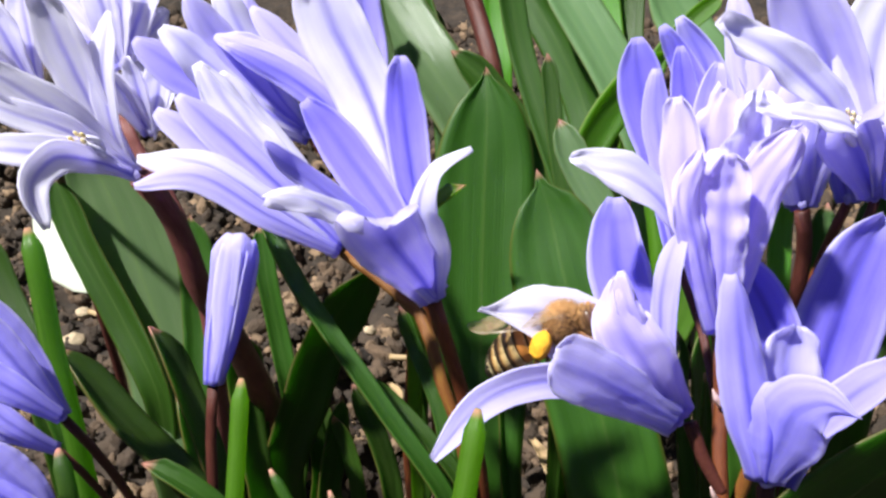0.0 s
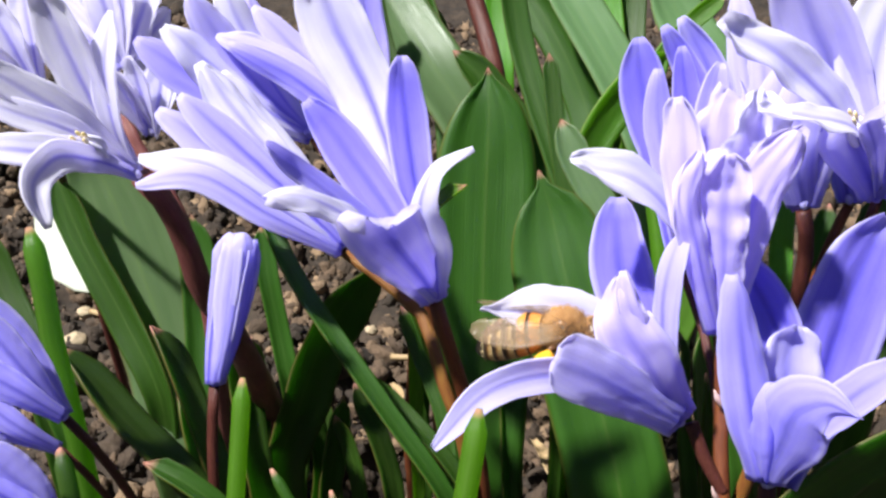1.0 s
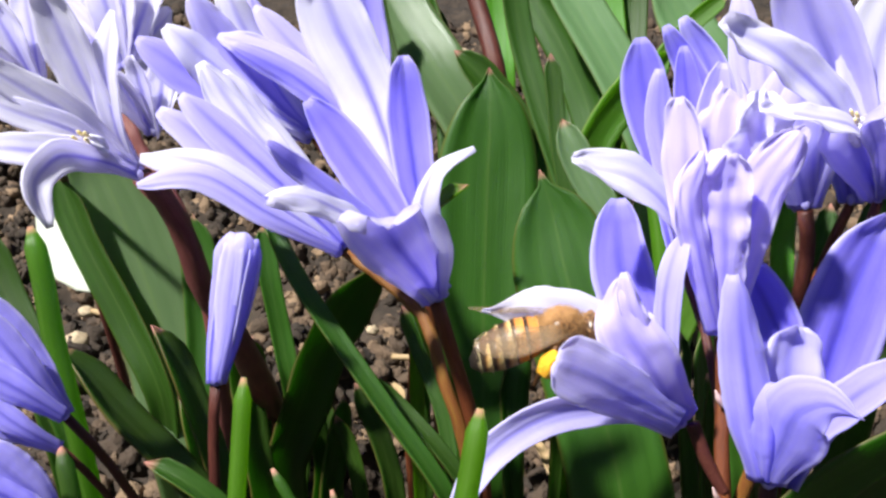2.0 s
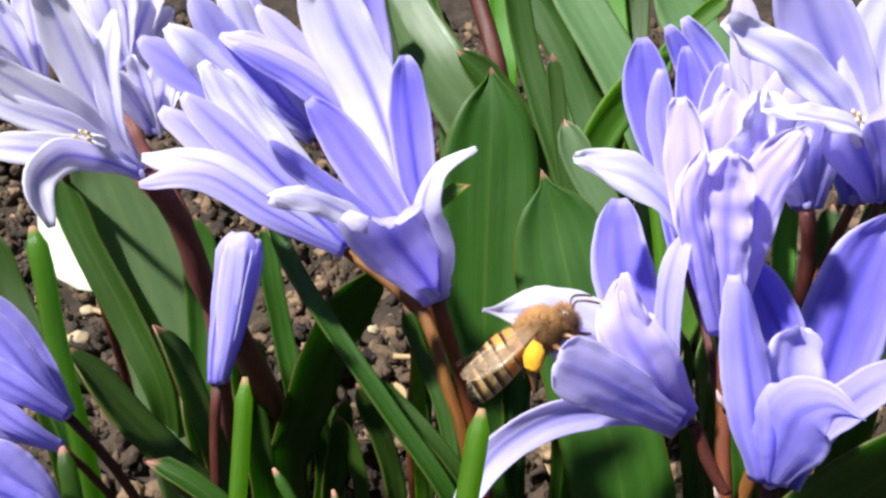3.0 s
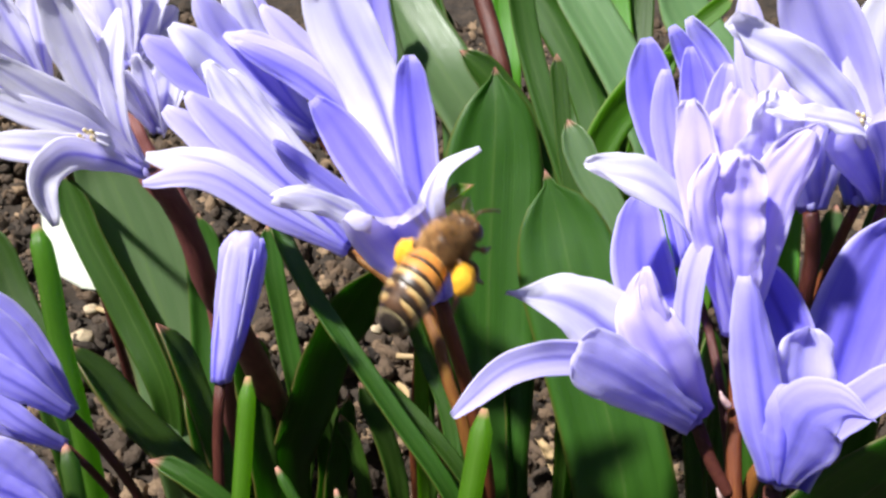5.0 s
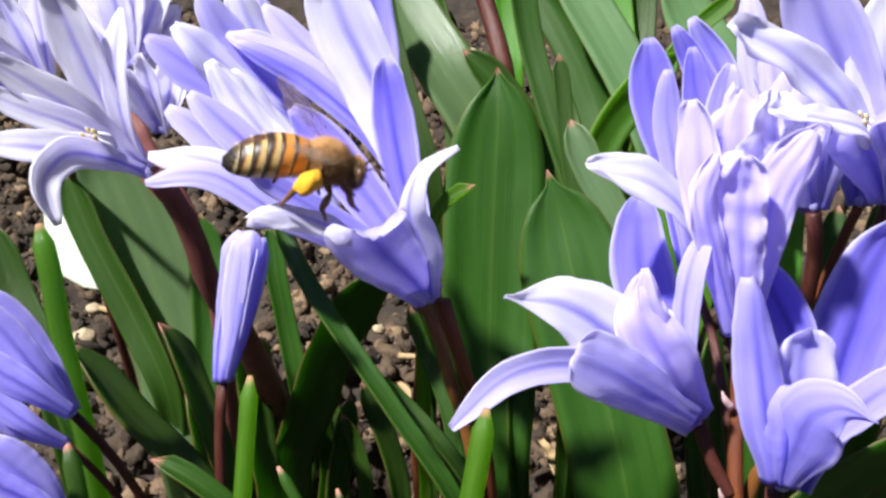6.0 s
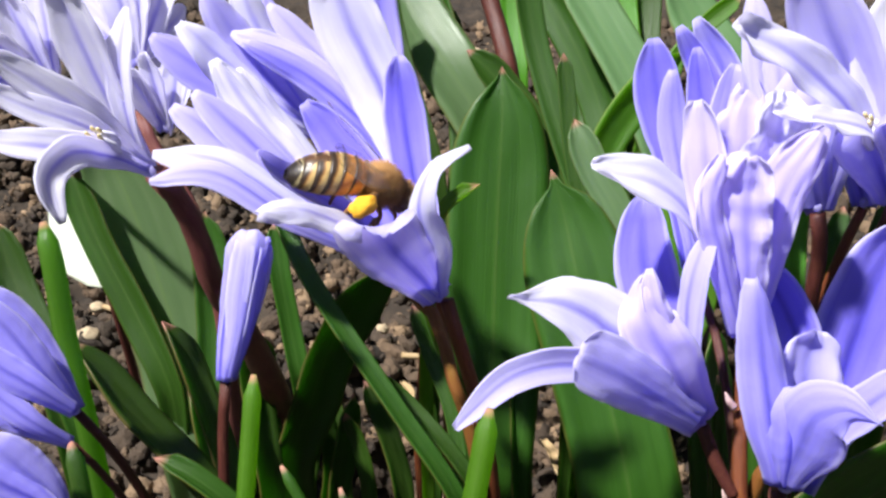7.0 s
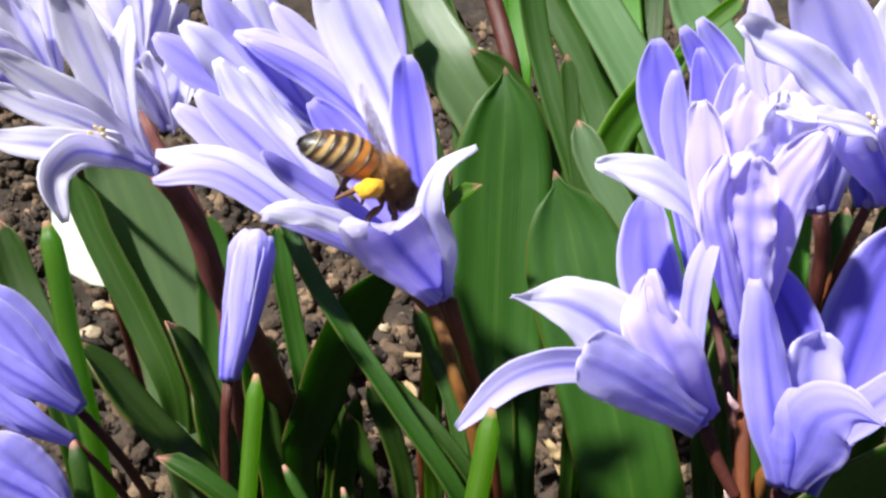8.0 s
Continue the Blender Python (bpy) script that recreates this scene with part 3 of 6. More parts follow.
leftmost_scilla = plant((-33.1, 118.1, 0), "scilla with wide open pale flowers on thick red-brown stalks")
open_flower = flower(leftmost_scilla, (-35.5, 111.6, 80.3))
receptacle(open_flower, (-35.4, 111.5, 80.2), (-37, 109, 83.8), 0.9)
tepal(open_flower, [(-36.1, 112.6, 80.1), (-37.3, 111.5, 86.2), (-37.5, 112.5, 93.9), (-36.4, 114.3, 99)], 3.9, (-0.31, -0.92, -0.23), (-0.46, -0.80, 0.38), 0.4, ruffle=0.07, material=PETAL_SUNLIT)
tepal(open_flower, [(-35.9, 111.8, 80.7), (-39.6, 112.2, 89.3), (-42, 112.8, 96.4), (-43.6, 112.9, 102.6)], 5.8, (-0.09, -1.00, 0.01), (-0.11, -0.99, -0.01), 0.25, ruffle=0.07, material=PETAL_SUNLIT)
tepal(open_flower, [(-35.5, 110, 81.5), (-39.1, 106.2, 88.9), (-44.4, 103.7, 94.6), (-47.7, 102.2, 97.9)], 4.8, (0.15, -0.60, 0.80), (0.10, -0.50, 0.86), 0.25, ruffle=0.07, material=PETAL_SUNLIT)
tepal(open_flower, [(-35.2, 109, 81.9), (-39.6, 104, 89.2), (-44, 101.3, 92.5), (-47.7, 100.3, 94.8)], 3.9, (0.15, -0.60, 0.80), (0.10, -0.50, 0.86), 0.3, ruffle=0.07, material=PETAL_SUNLIT)
tepal(open_flower, [(-34.9, 108.1, 82.2), (-38.1, 101.9, 87.5), (-42.5, 98.5, 89.5), (-47.3, 96.8, 90.7)], 4.6, (0.15, -0.60, 0.80), (0.10, -0.50, 0.86), 0.3, ruffle=0.07, material=PETAL_SUNLIT)
tepal(open_flower, [(-34.7, 108, 82.1), (-36.9, 101.6, 87), (-38.9, 96.2, 89.6), (-39.7, 92.2, 88.7), (-38.3, 90.1, 85.1)], 3.8, (0.95, -0.10, 0.29), (0.72, -0.45, 0.53), 0.3, ruffle=0.07, material=PETAL_SUNLIT)
stamens(open_flower, (-37.3, 104.6, 86.2), (-38.6, 101.2, 90.4), 3.2)
stem(leftmost_scilla, "stalk", [(-35.2, 111.5, 80.1), (-33.4, 113.6, 75.7), (-32, 114.7, 69.7), (-31, 114.8, 63.9), (-29.0, 118.8, 54.7), (-28.0, 127.5, 39.8), (-31.7, 164.4, -2.3)], [1.5, 2.5, 2.1], STEM_RED)
stem(leftmost_scilla, "stalk", [(-41.5, 128.1, 80.9), (-39.3, 125.7, 76.8), (-35, 121.9, 72.2), (-31.8, 117.6, 64.7), (-31.3, 119.1, 31.3), (-30.8, 120.6, -2)], [1.0, 1.3, 1.2], STEM_RED)
white_flower = flower(leftmost_scilla, (-37.1, 125.1, 79.6))
receptacle(white_flower, (-36.9, 125, 79.5), (-37.7, 125.5, 82.4), 0.9)
tepal(white_flower, [(-37.1, 125.1, 79.6), (-38.6, 124, 83.7), (-41.1, 123.6, 89.1)], 4.6, (-0.15, -0.94, -0.31), (-0.21, -0.96, -0.16), 0.35, ruffle=0.05, material=PETAL_SUNLIT)
tepal(white_flower, [(-37.1, 125.1, 79.6), (-37.1, 123.3, 84.6), (-37.6, 122.4, 91)], 4.3, (-0.49, -0.82, -0.29), (-0.50, -0.85, -0.16), 0.35, ruffle=0.05, material=PETAL_SUNLIT)
tepal(white_flower, [(-37.1, 125.1, 79.6), (-35.5, 123.8, 84.4), (-33.7, 123.3, 90.6)], 4.9, (-0.55, -0.84, -0.05), (-0.51, -0.86, 0.09), 0.35, ruffle=0.05, material=PETAL_SUNLIT)
tepal(white_flower, [(-37.1, 125.1, 79.6), (-36.3, 127.6, 82.1), (-34.9, 131, 86)], 3.6, (-0.16, -0.65, 0.74), (-0.18, -0.71, 0.68), 0.35, ruffle=0.05, material=PETAL_SUNLIT)
tepal(white_flower, [(-37.1, 125.1, 79.6), (-38.3, 130.1, 82.3), (-39.7, 136.3, 87.1)], 5.9, (-0.17, -0.50, 0.85), (-0.14, -0.62, 0.77), 0.35, ruffle=0.05, material=PETAL_SUNLIT)
upper_flower = flower(leftmost_scilla, (-42.7, 135, 84.9))
receptacle(upper_flower, (-42.5, 134.9, 84.7), (-43.4, 136.5, 87.5), 0.8)
tepal(upper_flower, [(-42.7, 135, 84.9), (-45.5, 136.7, 89.9), (-49.9, 139.8, 97.1)], 6.7, (-0.23, -0.95, 0.20), (-0.25, -0.94, 0.24), 0.35, ruffle=0.06, material=PETAL_SUNLIT)
tepal(upper_flower, [(-42.7, 135, 84.9), (-43.4, 134.8, 90.5), (-44.8, 135.8, 98.2)], 5.9, (-0.33, -0.94, -0.08), (-0.35, -0.93, 0.05), 0.35, ruffle=0.06, material=PETAL_SUNLIT)
tepal(upper_flower, [(-42.7, 135, 84.9), (-41.5, 133.8, 90.8), (-40.3, 133.8, 98.7)], 5.1, (-0.60, -0.80, -0.04), (-0.58, -0.81, 0.08), 0.35, ruffle=0.06, material=PETAL_SUNLIT)
tepal(upper_flower, [(-42.7, 135, 84.9), (-40.2, 134.5, 90), (-36.9, 135.1, 96.9)], 5.9, (-0.52, -0.84, 0.17), (-0.47, -0.84, 0.28), 0.35, ruffle=0.06, material=PETAL_SUNLIT)
tepal(upper_flower, [(-42.7, 135, 84.9), (-39.6, 134.6, 88.1), (-35.3, 134.9, 92.6)], 4.4, (-0.53, -0.74, 0.41), (-0.46, -0.75, 0.48), 0.35, ruffle=0.06, material=PETAL_SUNLIT)
tepal(upper_flower, [(-42.7, 135, 84.9), (-48.2, 136.4, 89.3), (-56.5, 139, 95.8)], 6.0, (0.25, -0.79, 0.56), (0.22, -0.78, 0.59), 0.35, ruffle=0.06, material=PETAL_SUNLIT)
edge_flower = flower(leftmost_scilla, (-50.9, 126.6, 84.2))
receptacle(edge_flower, (-50.8, 126.5, 84.1), (-52.7, 128.1, 88.9), 0.8)
tepal(edge_flower, [(-50.9, 126.6, 84.2), (-52.7, 125.9, 90.1), (-55.7, 126.4, 98)], 6.3, (-0.45, -0.85, 0.25), (-0.40, -0.85, 0.35), 0.3, ruffle=0.08, material=PETAL_SUNLIT)
tepal(edge_flower, [(-50.9, 126.6, 84.2), (-51.1, 127.3, 90.5), (-51.8, 129.4, 99.2)], 5.6, (-0.45, -0.85, 0.25), (-0.40, -0.85, 0.35), 0.3, ruffle=0.08, material=PETAL_SUNLIT)
tepal(edge_flower, [(-50.9, 126.6, 84.2), (-53.4, 123.9, 88.6), (-57.5, 121.8, 94)], 5.5, (-0.45, -0.85, 0.25), (-0.40, -0.85, 0.35), 0.3, ruffle=0.08, material=PETAL_SUNLIT)
tepal(edge_flower, [(-50.9, 126.6, 84.2), (-53.1, 122.4, 85.9), (-56.9, 118.1, 87.6)], 4.8, (0.87, -0.29, 0.39), (0.74, -0.48, 0.47), 0.3, ruffle=0.08, material=PETAL)
stem(leftmost_scilla, "stalk", [(-50.8, 126.4, 84), (-58.2, 146.2, 68.3), (-67.4, 171, 41.2), (-65.9, 172.5, 19.6), (-64.4, 174, -2)], [0.64, 1.00], STEM_DARK)

low_scilla = plant((-29.3, 75, 0), "scilla with half-open blue flowers on a thin dark stalk")
low_flower = flower(low_scilla, (-32.7, 72.5, 76.5))
receptacle(low_flower, (-32.6, 72.4, 76.3), (-33.8, 72.6, 78.7), 0.7)
tepal(low_flower, [(-33, 73.2, 75.9), (-35.6, 75.4, 79.6), (-38.1, 76.3, 83.1), (-40.6, 76.9, 86.2)], 3.7, (-0.31, 0.72, -0.63), (-0.41, 0.77, -0.49), 0.4, ruffle=0.04)
tepal(low_flower, [(-32.3, 71.7, 77.1), (-34.5, 71.7, 81.2), (-36.9, 72.5, 84.6), (-39.3, 73.1, 87.6)], 3.4, (-0.54, 0.79, -0.30), (-0.42, 0.77, -0.48), 0.5, ruffle=0.04)
tepal(low_flower, [(-32, 70.8, 77.7), (-34.6, 70.2, 80.6), (-37.4, 70.3, 82.8), (-39.7, 70.4, 85)], 3.1, (-0.59, 0.72, -0.36), (-0.44, 0.74, -0.50), 0.5, ruffle=0.04)
lower_flower = flower(low_scilla, (-32.7, 70.3, 74.7))
receptacle(lower_flower, (-32.6, 70.2, 74.6), (-34.4, 70.1, 76.5), 0.6)
tepal(lower_flower, [(-32.7, 70.3, 74.7), (-35.4, 70.1, 76.5), (-38.3, 70.2, 78.5), (-40.6, 70.2, 80.6)], 2.9, (-0.41, 0.71, -0.56), (-0.45, 0.72, -0.53), 0.5, ruffle=0.04)
tepal(lower_flower, [(-32.4, 69.5, 75.4), (-34.6, 68.7, 78.1), (-37.4, 69, 80.6), (-39.7, 69.3, 83)], 2.4, (-0.64, 0.69, -0.33), (-0.46, 0.73, -0.51), 0.5, ruffle=0.04)
stem(low_scilla, "stalk", [(-32.6, 72.4, 76.3), (-30.5, 72.5, 72.6), (-28.4, 72.8, 67), (-26.9, 74.3, 32.5), (-25.4, 75.8, -2)], [0.49, 0.63], STEM_DARK)
stem(low_scilla, "stalk", [(-32.6, 70.2, 74.6), (-31, 71.3, 70.4), (-28.6, 71.5, 64.8), (-27.1, 73, 31.4), (-25.6, 74.5, -2)], [0.38, 0.53], STEM_DARK)
bottom_flower = flower(low_scilla, (-31.3, 63.4, 72.8))
receptacle(bottom_flower, (-31.2, 63.3, 72.7), (-33.4, 63.8, 75.4), 0.6)
tepal(bottom_flower, [(-31.3, 63.4, 72.8), (-32.5, 63.8, 75.4), (-34.4, 63.9, 77.7), (-36.6, 64.2, 80.2)], 4.2, (-0.52, 0.78, -0.35), (-0.48, 0.72, -0.51), 0.4, ruffle=0.04)
tepal(bottom_flower, [(-30.9, 62.6, 73.5), (-33, 62.6, 75.4), (-35.3, 62.5, 77.2), (-37.4, 62.4, 79)], 3.5, (-0.50, 0.68, -0.53), (-0.49, 0.68, -0.55), 0.4, ruffle=0.04)
stem(low_scilla, "stalk", [(-31.2, 63.3, 72.7), (-30.1, 65.1, 67.8), (-28.6, 66.6, 32.9), (-27.1, 68.1, -2)], [0.41, 0.55], STEM_DARK)

bud_scilla = plant((-22.6, 84.5, 0), "scilla with one closed lavender flower bud standing upright")
bud = flower(bud_scilla, (-22.8, 85.1, 70.4))
tepal(bud, [(-22.4, 84.6, 70.7), (-21.2, 86.4, 74.9), (-20.1, 89.2, 80.2), (-19.6, 91, 83.3), (-19.6, 91.6, 84)], 4.6, (-0.47, 0.76, -0.44), (-0.47, 0.76, -0.44), 0.6, ruffle=0.03, material=PETAL_PALE, peak=0.8, point=0.42)
tepal(bud, [(-23.2, 84.6, 70.7), (-22.8, 86.5, 74.8), (-22, 89.3, 80.1), (-21.5, 91.1, 83.3), (-21.2, 91.7, 84)], 4.6, (0.53, 0.73, -0.42), (0.53, 0.73, -0.42), 0.6, ruffle=0.03, material=PETAL_PALE, peak=0.8, point=0.42)
tepal(bud, [(-23.6, 85.1, 70.4), (-23.5, 87.3, 74.1), (-22.8, 90.2, 79.1), (-22.3, 91.9, 82.1), (-22, 92.3, 82.8)], 3.4, (1.00, -0.03, 0.02), (1.00, -0.03, 0.02), 0.6, ruffle=0.03, material=PETAL, peak=0.8, point=0.42)
tepal(bud, [(-23.2, 85.6, 70.1), (-22.7, 88.2, 73.6), (-21.8, 91.3, 78.4), (-21.4, 93, 81.4), (-21.1, 93.3, 82.3)], 3.4, (0.47, -0.76, 0.44), (0.47, -0.76, 0.44), 0.6, ruffle=0.03, material=PETAL, peak=0.8, point=0.42)
tepal(bud, [(-22.4, 85.6, 70.1), (-21.1, 88.2, 73.6), (-20, 91.2, 78.5), (-19.5, 92.9, 81.4), (-19.5, 93.2, 82.3)], 3.4, (-0.53, -0.73, 0.42), (-0.53, -0.73, 0.42), 0.6, ruffle=0.03, material=PETAL, peak=0.8, point=0.42)
tepal(bud, [(-22, 85.1, 70.4), (-20.4, 87.2, 74.2), (-19.1, 90.1, 79.1), (-18.6, 91.8, 82.1), (-18.7, 92.2, 82.8)], 3.4, (-1.00, 0.03, -0.02), (-1.00, 0.03, -0.02), 0.6, ruffle=0.03, material=PETAL, peak=0.8, point=0.42)
receptacle(bud, (-22.8, 85, 70.2), (-22.6, 86.2, 72.3), 0.8)
stem(bud_scilla, "stalk", [(-22.8, 85, 70.2), (-23.2, 83.6, 65.9), (-23.3, 81.9, 60.8), (-23.3, 82.9, 29.4), (-23.3, 83.9, -2)], [0.62, 0.73], STEM_DARK)

right_scilla = plant((27, 78.3, 0), "scilla with four ruffled lavender flowers on a red-brown stalk")
bee_flower = flower(right_scilla, (23.8, 81.8, 68.7))
receptacle(bee_flower, (24, 81.6, 68.4), (21, 82.4, 71.8), 1.0)
tepal(bee_flower, [(24.3, 83.5, 67.6), (21.5, 89.8, 72.6), (19.2, 95.9, 79), (19.5, 99.8, 83.9)], 6.6, (-0.27, -0.66, 0.70), (-0.17, -0.76, 0.63), 0.3, ruffle=0.05, material=PETAL_BLUE_SHADED)
bee_upper = tepal(bee_flower, [(23.7, 82.8, 68.4), (17.1, 85.2, 74.6), (11.4, 85.5, 79.1), (4.6, 83.4, 81.5)], 8.2, (0.05, -0.66, 0.75), (-0.10, -0.50, 0.86), 0.15, ruffle=0.07, material=PETAL_SUNLIT, peak=0.52, point=1.5, foot=0.6)
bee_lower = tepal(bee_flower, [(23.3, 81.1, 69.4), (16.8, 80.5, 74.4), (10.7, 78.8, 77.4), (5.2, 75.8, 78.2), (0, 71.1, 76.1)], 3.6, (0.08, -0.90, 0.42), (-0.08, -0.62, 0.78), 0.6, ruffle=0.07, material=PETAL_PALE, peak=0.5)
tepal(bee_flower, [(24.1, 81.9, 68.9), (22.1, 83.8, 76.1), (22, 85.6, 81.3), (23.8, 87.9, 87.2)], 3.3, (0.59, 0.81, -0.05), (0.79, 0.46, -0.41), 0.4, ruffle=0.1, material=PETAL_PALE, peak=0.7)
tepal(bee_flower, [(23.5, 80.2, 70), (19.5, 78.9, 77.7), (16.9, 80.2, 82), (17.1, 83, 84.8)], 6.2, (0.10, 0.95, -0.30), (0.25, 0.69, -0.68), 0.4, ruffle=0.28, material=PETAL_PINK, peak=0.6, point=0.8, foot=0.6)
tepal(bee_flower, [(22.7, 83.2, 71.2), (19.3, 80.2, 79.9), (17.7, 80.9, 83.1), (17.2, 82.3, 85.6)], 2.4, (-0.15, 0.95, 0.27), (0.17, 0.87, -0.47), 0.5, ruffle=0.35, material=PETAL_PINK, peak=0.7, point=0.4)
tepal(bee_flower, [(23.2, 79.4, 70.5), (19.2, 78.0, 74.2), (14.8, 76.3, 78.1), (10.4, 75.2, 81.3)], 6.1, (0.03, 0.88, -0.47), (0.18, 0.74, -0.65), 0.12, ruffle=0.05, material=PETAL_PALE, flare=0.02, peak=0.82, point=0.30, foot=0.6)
stamens(bee_flower, (21.8, 83.2, 71.2), (16.8, 85.1, 74.5), 5)
stem(right_scilla, "pedicel", [(24, 81.6, 68.4), (25.3, 79.9, 65.4), (27.1, 78.2, 62.5)], [0.82, 0.71], STEM_DARK)
ruffled_flower = flower(right_scilla, (27.6, 88.5, 74.2))
receptacle(ruffled_flower, (27.6, 88.3, 73.9), (26.9, 89.6, 78.2), 0.9)
tepal(ruffled_flower, [(28.5, 91, 72.6), (29.7, 98.2, 81.1), (29.6, 102.4, 88.3), (28.9, 103.5, 94.2)], 6.6, (-0.40, -0.67, 0.63), (-0.55, -0.83, 0.10), 0.3, ruffle=0.42, material=PETAL_PINK, flare=0.25, peak=0.76, point=0.38)
tepal(ruffled_flower, [(28.3, 90.2, 73.2), (30.7, 96.5, 82.1), (31.9, 99.5, 89.3), (32.8, 100.6, 95.3)], 6.8, (-0.07, -0.81, 0.59), (0.03, -0.98, 0.18), 0.3, ruffle=0.42, material=PETAL_SUNLIT, flare=0.15, peak=0.76, point=0.38)
tepal(ruffled_flower, [(28.1, 89.3, 73.7), (30.6, 94.1, 82), (32.8, 96.9, 88.9), (35.6, 96.9, 92.9)], 4.5, (-0.56, -0.63, 0.54), (-0.40, -0.88, 0.27), 0.3, ruffle=0.2, material=PETAL_PINK)
tepal(ruffled_flower, [(27.6, 89.4, 73.8), (24.5, 93, 82), (18.8, 92.4, 89), (11.9, 90.7, 92)], 6.2, (0.72, -0.49, 0.49), (0.45, -0.26, 0.86), 0.3, ruffle=0.12, material=PETAL_SUNLIT)
tepal(ruffled_flower, [(26.7, 86.9, 75.6), (24.9, 90.1, 83.0), (23.4, 93.0, 90.1), (22.7, 96.5, 96.2)], 5.0, (-0.62, -0.75, 0.20), (-0.55, -0.80, 0.22), 0.5, ruffle=0.16, material=PETAL_PINK, peak=0.72, point=0.42)
tepal(ruffled_flower, [(27.3, 86.8, 75.3), (28.3, 88.1, 83.6), (29.9, 90.4, 89.6), (33.2, 92.1, 94.6)], 5.2, (0.32, 0.93, -0.19), (0.26, 0.85, -0.46), 0.4, ruffle=0.24, material=PETAL_PINK, peak=0.72, point=0.42, foot=0.6)
tepal(ruffled_flower, [(26.9, 85.9, 75.8), (26.5, 87, 83.6), (26, 88.3, 88.9), (26.4, 90.3, 93.3)], 5.4, (0.25, 0.96, -0.11), (0.26, 0.87, -0.41), 0.35, ruffle=0.38, material=PETAL_PINK, flare=0.18, peak=0.8, point=0.35, foot=0.6)
tepal(ruffled_flower, [(26.4, 85.6, 76.2), (23.8, 86.4, 84.6), (22.6, 87.7, 89.9), (23.6, 89.3, 93.8)], 3.2, (-0.19, 0.97, -0.15), (-0.08, 0.92, -0.38), 0.45, ruffle=0.34, material=PETAL_PINK, peak=0.7, point=0.5, foot=0.6)
right_stem = stem(right_scilla, "stem", [(27.6, 88.3, 73.9), (27.6, 84.5, 69.4), (27.1, 81, 65.3), (27.1, 78, 62.1), (27.6, 78.5, 30.1), (28.1, 79, -2)], [0.85, 1.02], STEM)
def bract(plant, points, radius):
    """The small dry scale under a flower's stalk."""
    return part("bract", tube(points, [radius, radius * 0.8, radius * 0.15], 8, 8), BRACT, plant, "small pale pink bract", points[0])


bract(right_scilla, [(27.2, 82.9, 69.6), (26.6, 82.8, 70.4), (26.1, 82.8, 71.5)], 0.42)
bract(right_scilla, [(26.3, 77.1, 62.6), (25.9, 77.0, 63.4), (25.5, 77.0, 64.4)], 0.3)
stem(right_scilla, "stalk", [(31.1, 80.2, 65.9), (30.3, 80.3, 64.0), (29.3, 79.5, 60.7), (29.0, 80.0, 30.0), (29.3, 80.5, -2.0)], [0.85, 0.95], STEM_OLIVE)
corner_flower = flower(right_scilla, (30.2, 75.7, 66.1))
receptacle(corner_flower, (30.2, 75.5, 65.8), (30.4, 76.6, 69.7), 1.2)
tepal(corner_flower, [(32.1, 78.9, 63.6), (37.8, 87.2, 68.1), (42.4, 94.4, 74.4), (46.6, 99.5, 81.4)], 10.3, (0.20, -0.62, 0.76), (0.10, -0.85, 0.52), 0.3, ruffle=0.03, material=PETAL_BLUE_SHADED)
tepal(corner_flower, [(31.8, 78.9, 63.7), (34.4, 86.5, 70.8), (31.7, 90.4, 77.6), (27.2, 91, 82.6)], 5.1, (-0.25, -0.61, 0.75), (0.06, -0.98, 0.16), 0.35, ruffle=0.05, material=PETAL_BLUE_SHADED)
tepal(corner_flower, [(31.7, 77.4, 65), (35.2, 78.4, 70.9), (38.6, 78.5, 74.9), (42.3, 78.9, 77.7)], 4.4, (-0.76, -0.38, 0.52), (-0.49, -0.46, 0.74), 0.3, ruffle=0.04)
tepal(corner_flower, [(30.8, 76.7, 65.8), (31.5, 78.6, 72.1), (32.0, 80.3, 76.0), (32.6, 82.6, 79.1)], 7.0, (-0.20, -0.85, 0.48), (0.20, -0.97, 0.10), 0.3, ruffle=0.12, material=PETAL_PALE, peak=0.7, point=0.4)
tepal(corner_flower, [(28.9, 73.5, 68.3), (27.5, 75.2, 74.3), (26.5, 77.8, 79.7), (25.5, 80.3, 86.0)], 4.9, (0.09, 0.98, -0.18), (0.00, 0.87, -0.50), 0.7, ruffle=0.10, peak=0.35, point=0.5, foot=0.62)
tepal(corner_flower, [(29.3, 73.4, 68.1), (29.2, 73.5, 72.3), (29.1, 74.6, 75.3), (29.0, 76.4, 77.3)], 6.0, (0.33, 0.94, 0.09), (0.31, 0.81, -0.51), 0.4, ruffle=0.06, peak=0.7, point=0.6, foot=0.5)
tepal(corner_flower, [(29.2, 73.5, 68.3), (29.8, 73.0, 73.4), (30.6, 72.4, 77.4), (32.3, 71.5, 78.8), (34.7, 69.6, 78.5)], 7.2, (0.63, 0.77, 0.07), (0.66, 0.62, -0.42), 0.4, ruffle=0.05, material=PETAL, peak=0.42, point=1.5, foot=0.48)
stem(right_scilla, "stalk", [(30.2, 75.5, 65.8), (30.2, 74.4, 61.9), (30.7, 75.4, 30), (31.2, 76.4, -2)], [0.95, 0.95], STEM_DARK)
tall_flower = flower(right_scilla, (24.8, 97, 77))
receptacle(tall_flower, (25, 96.9, 76.8), (24.2, 99.1, 80.6), 0.7)
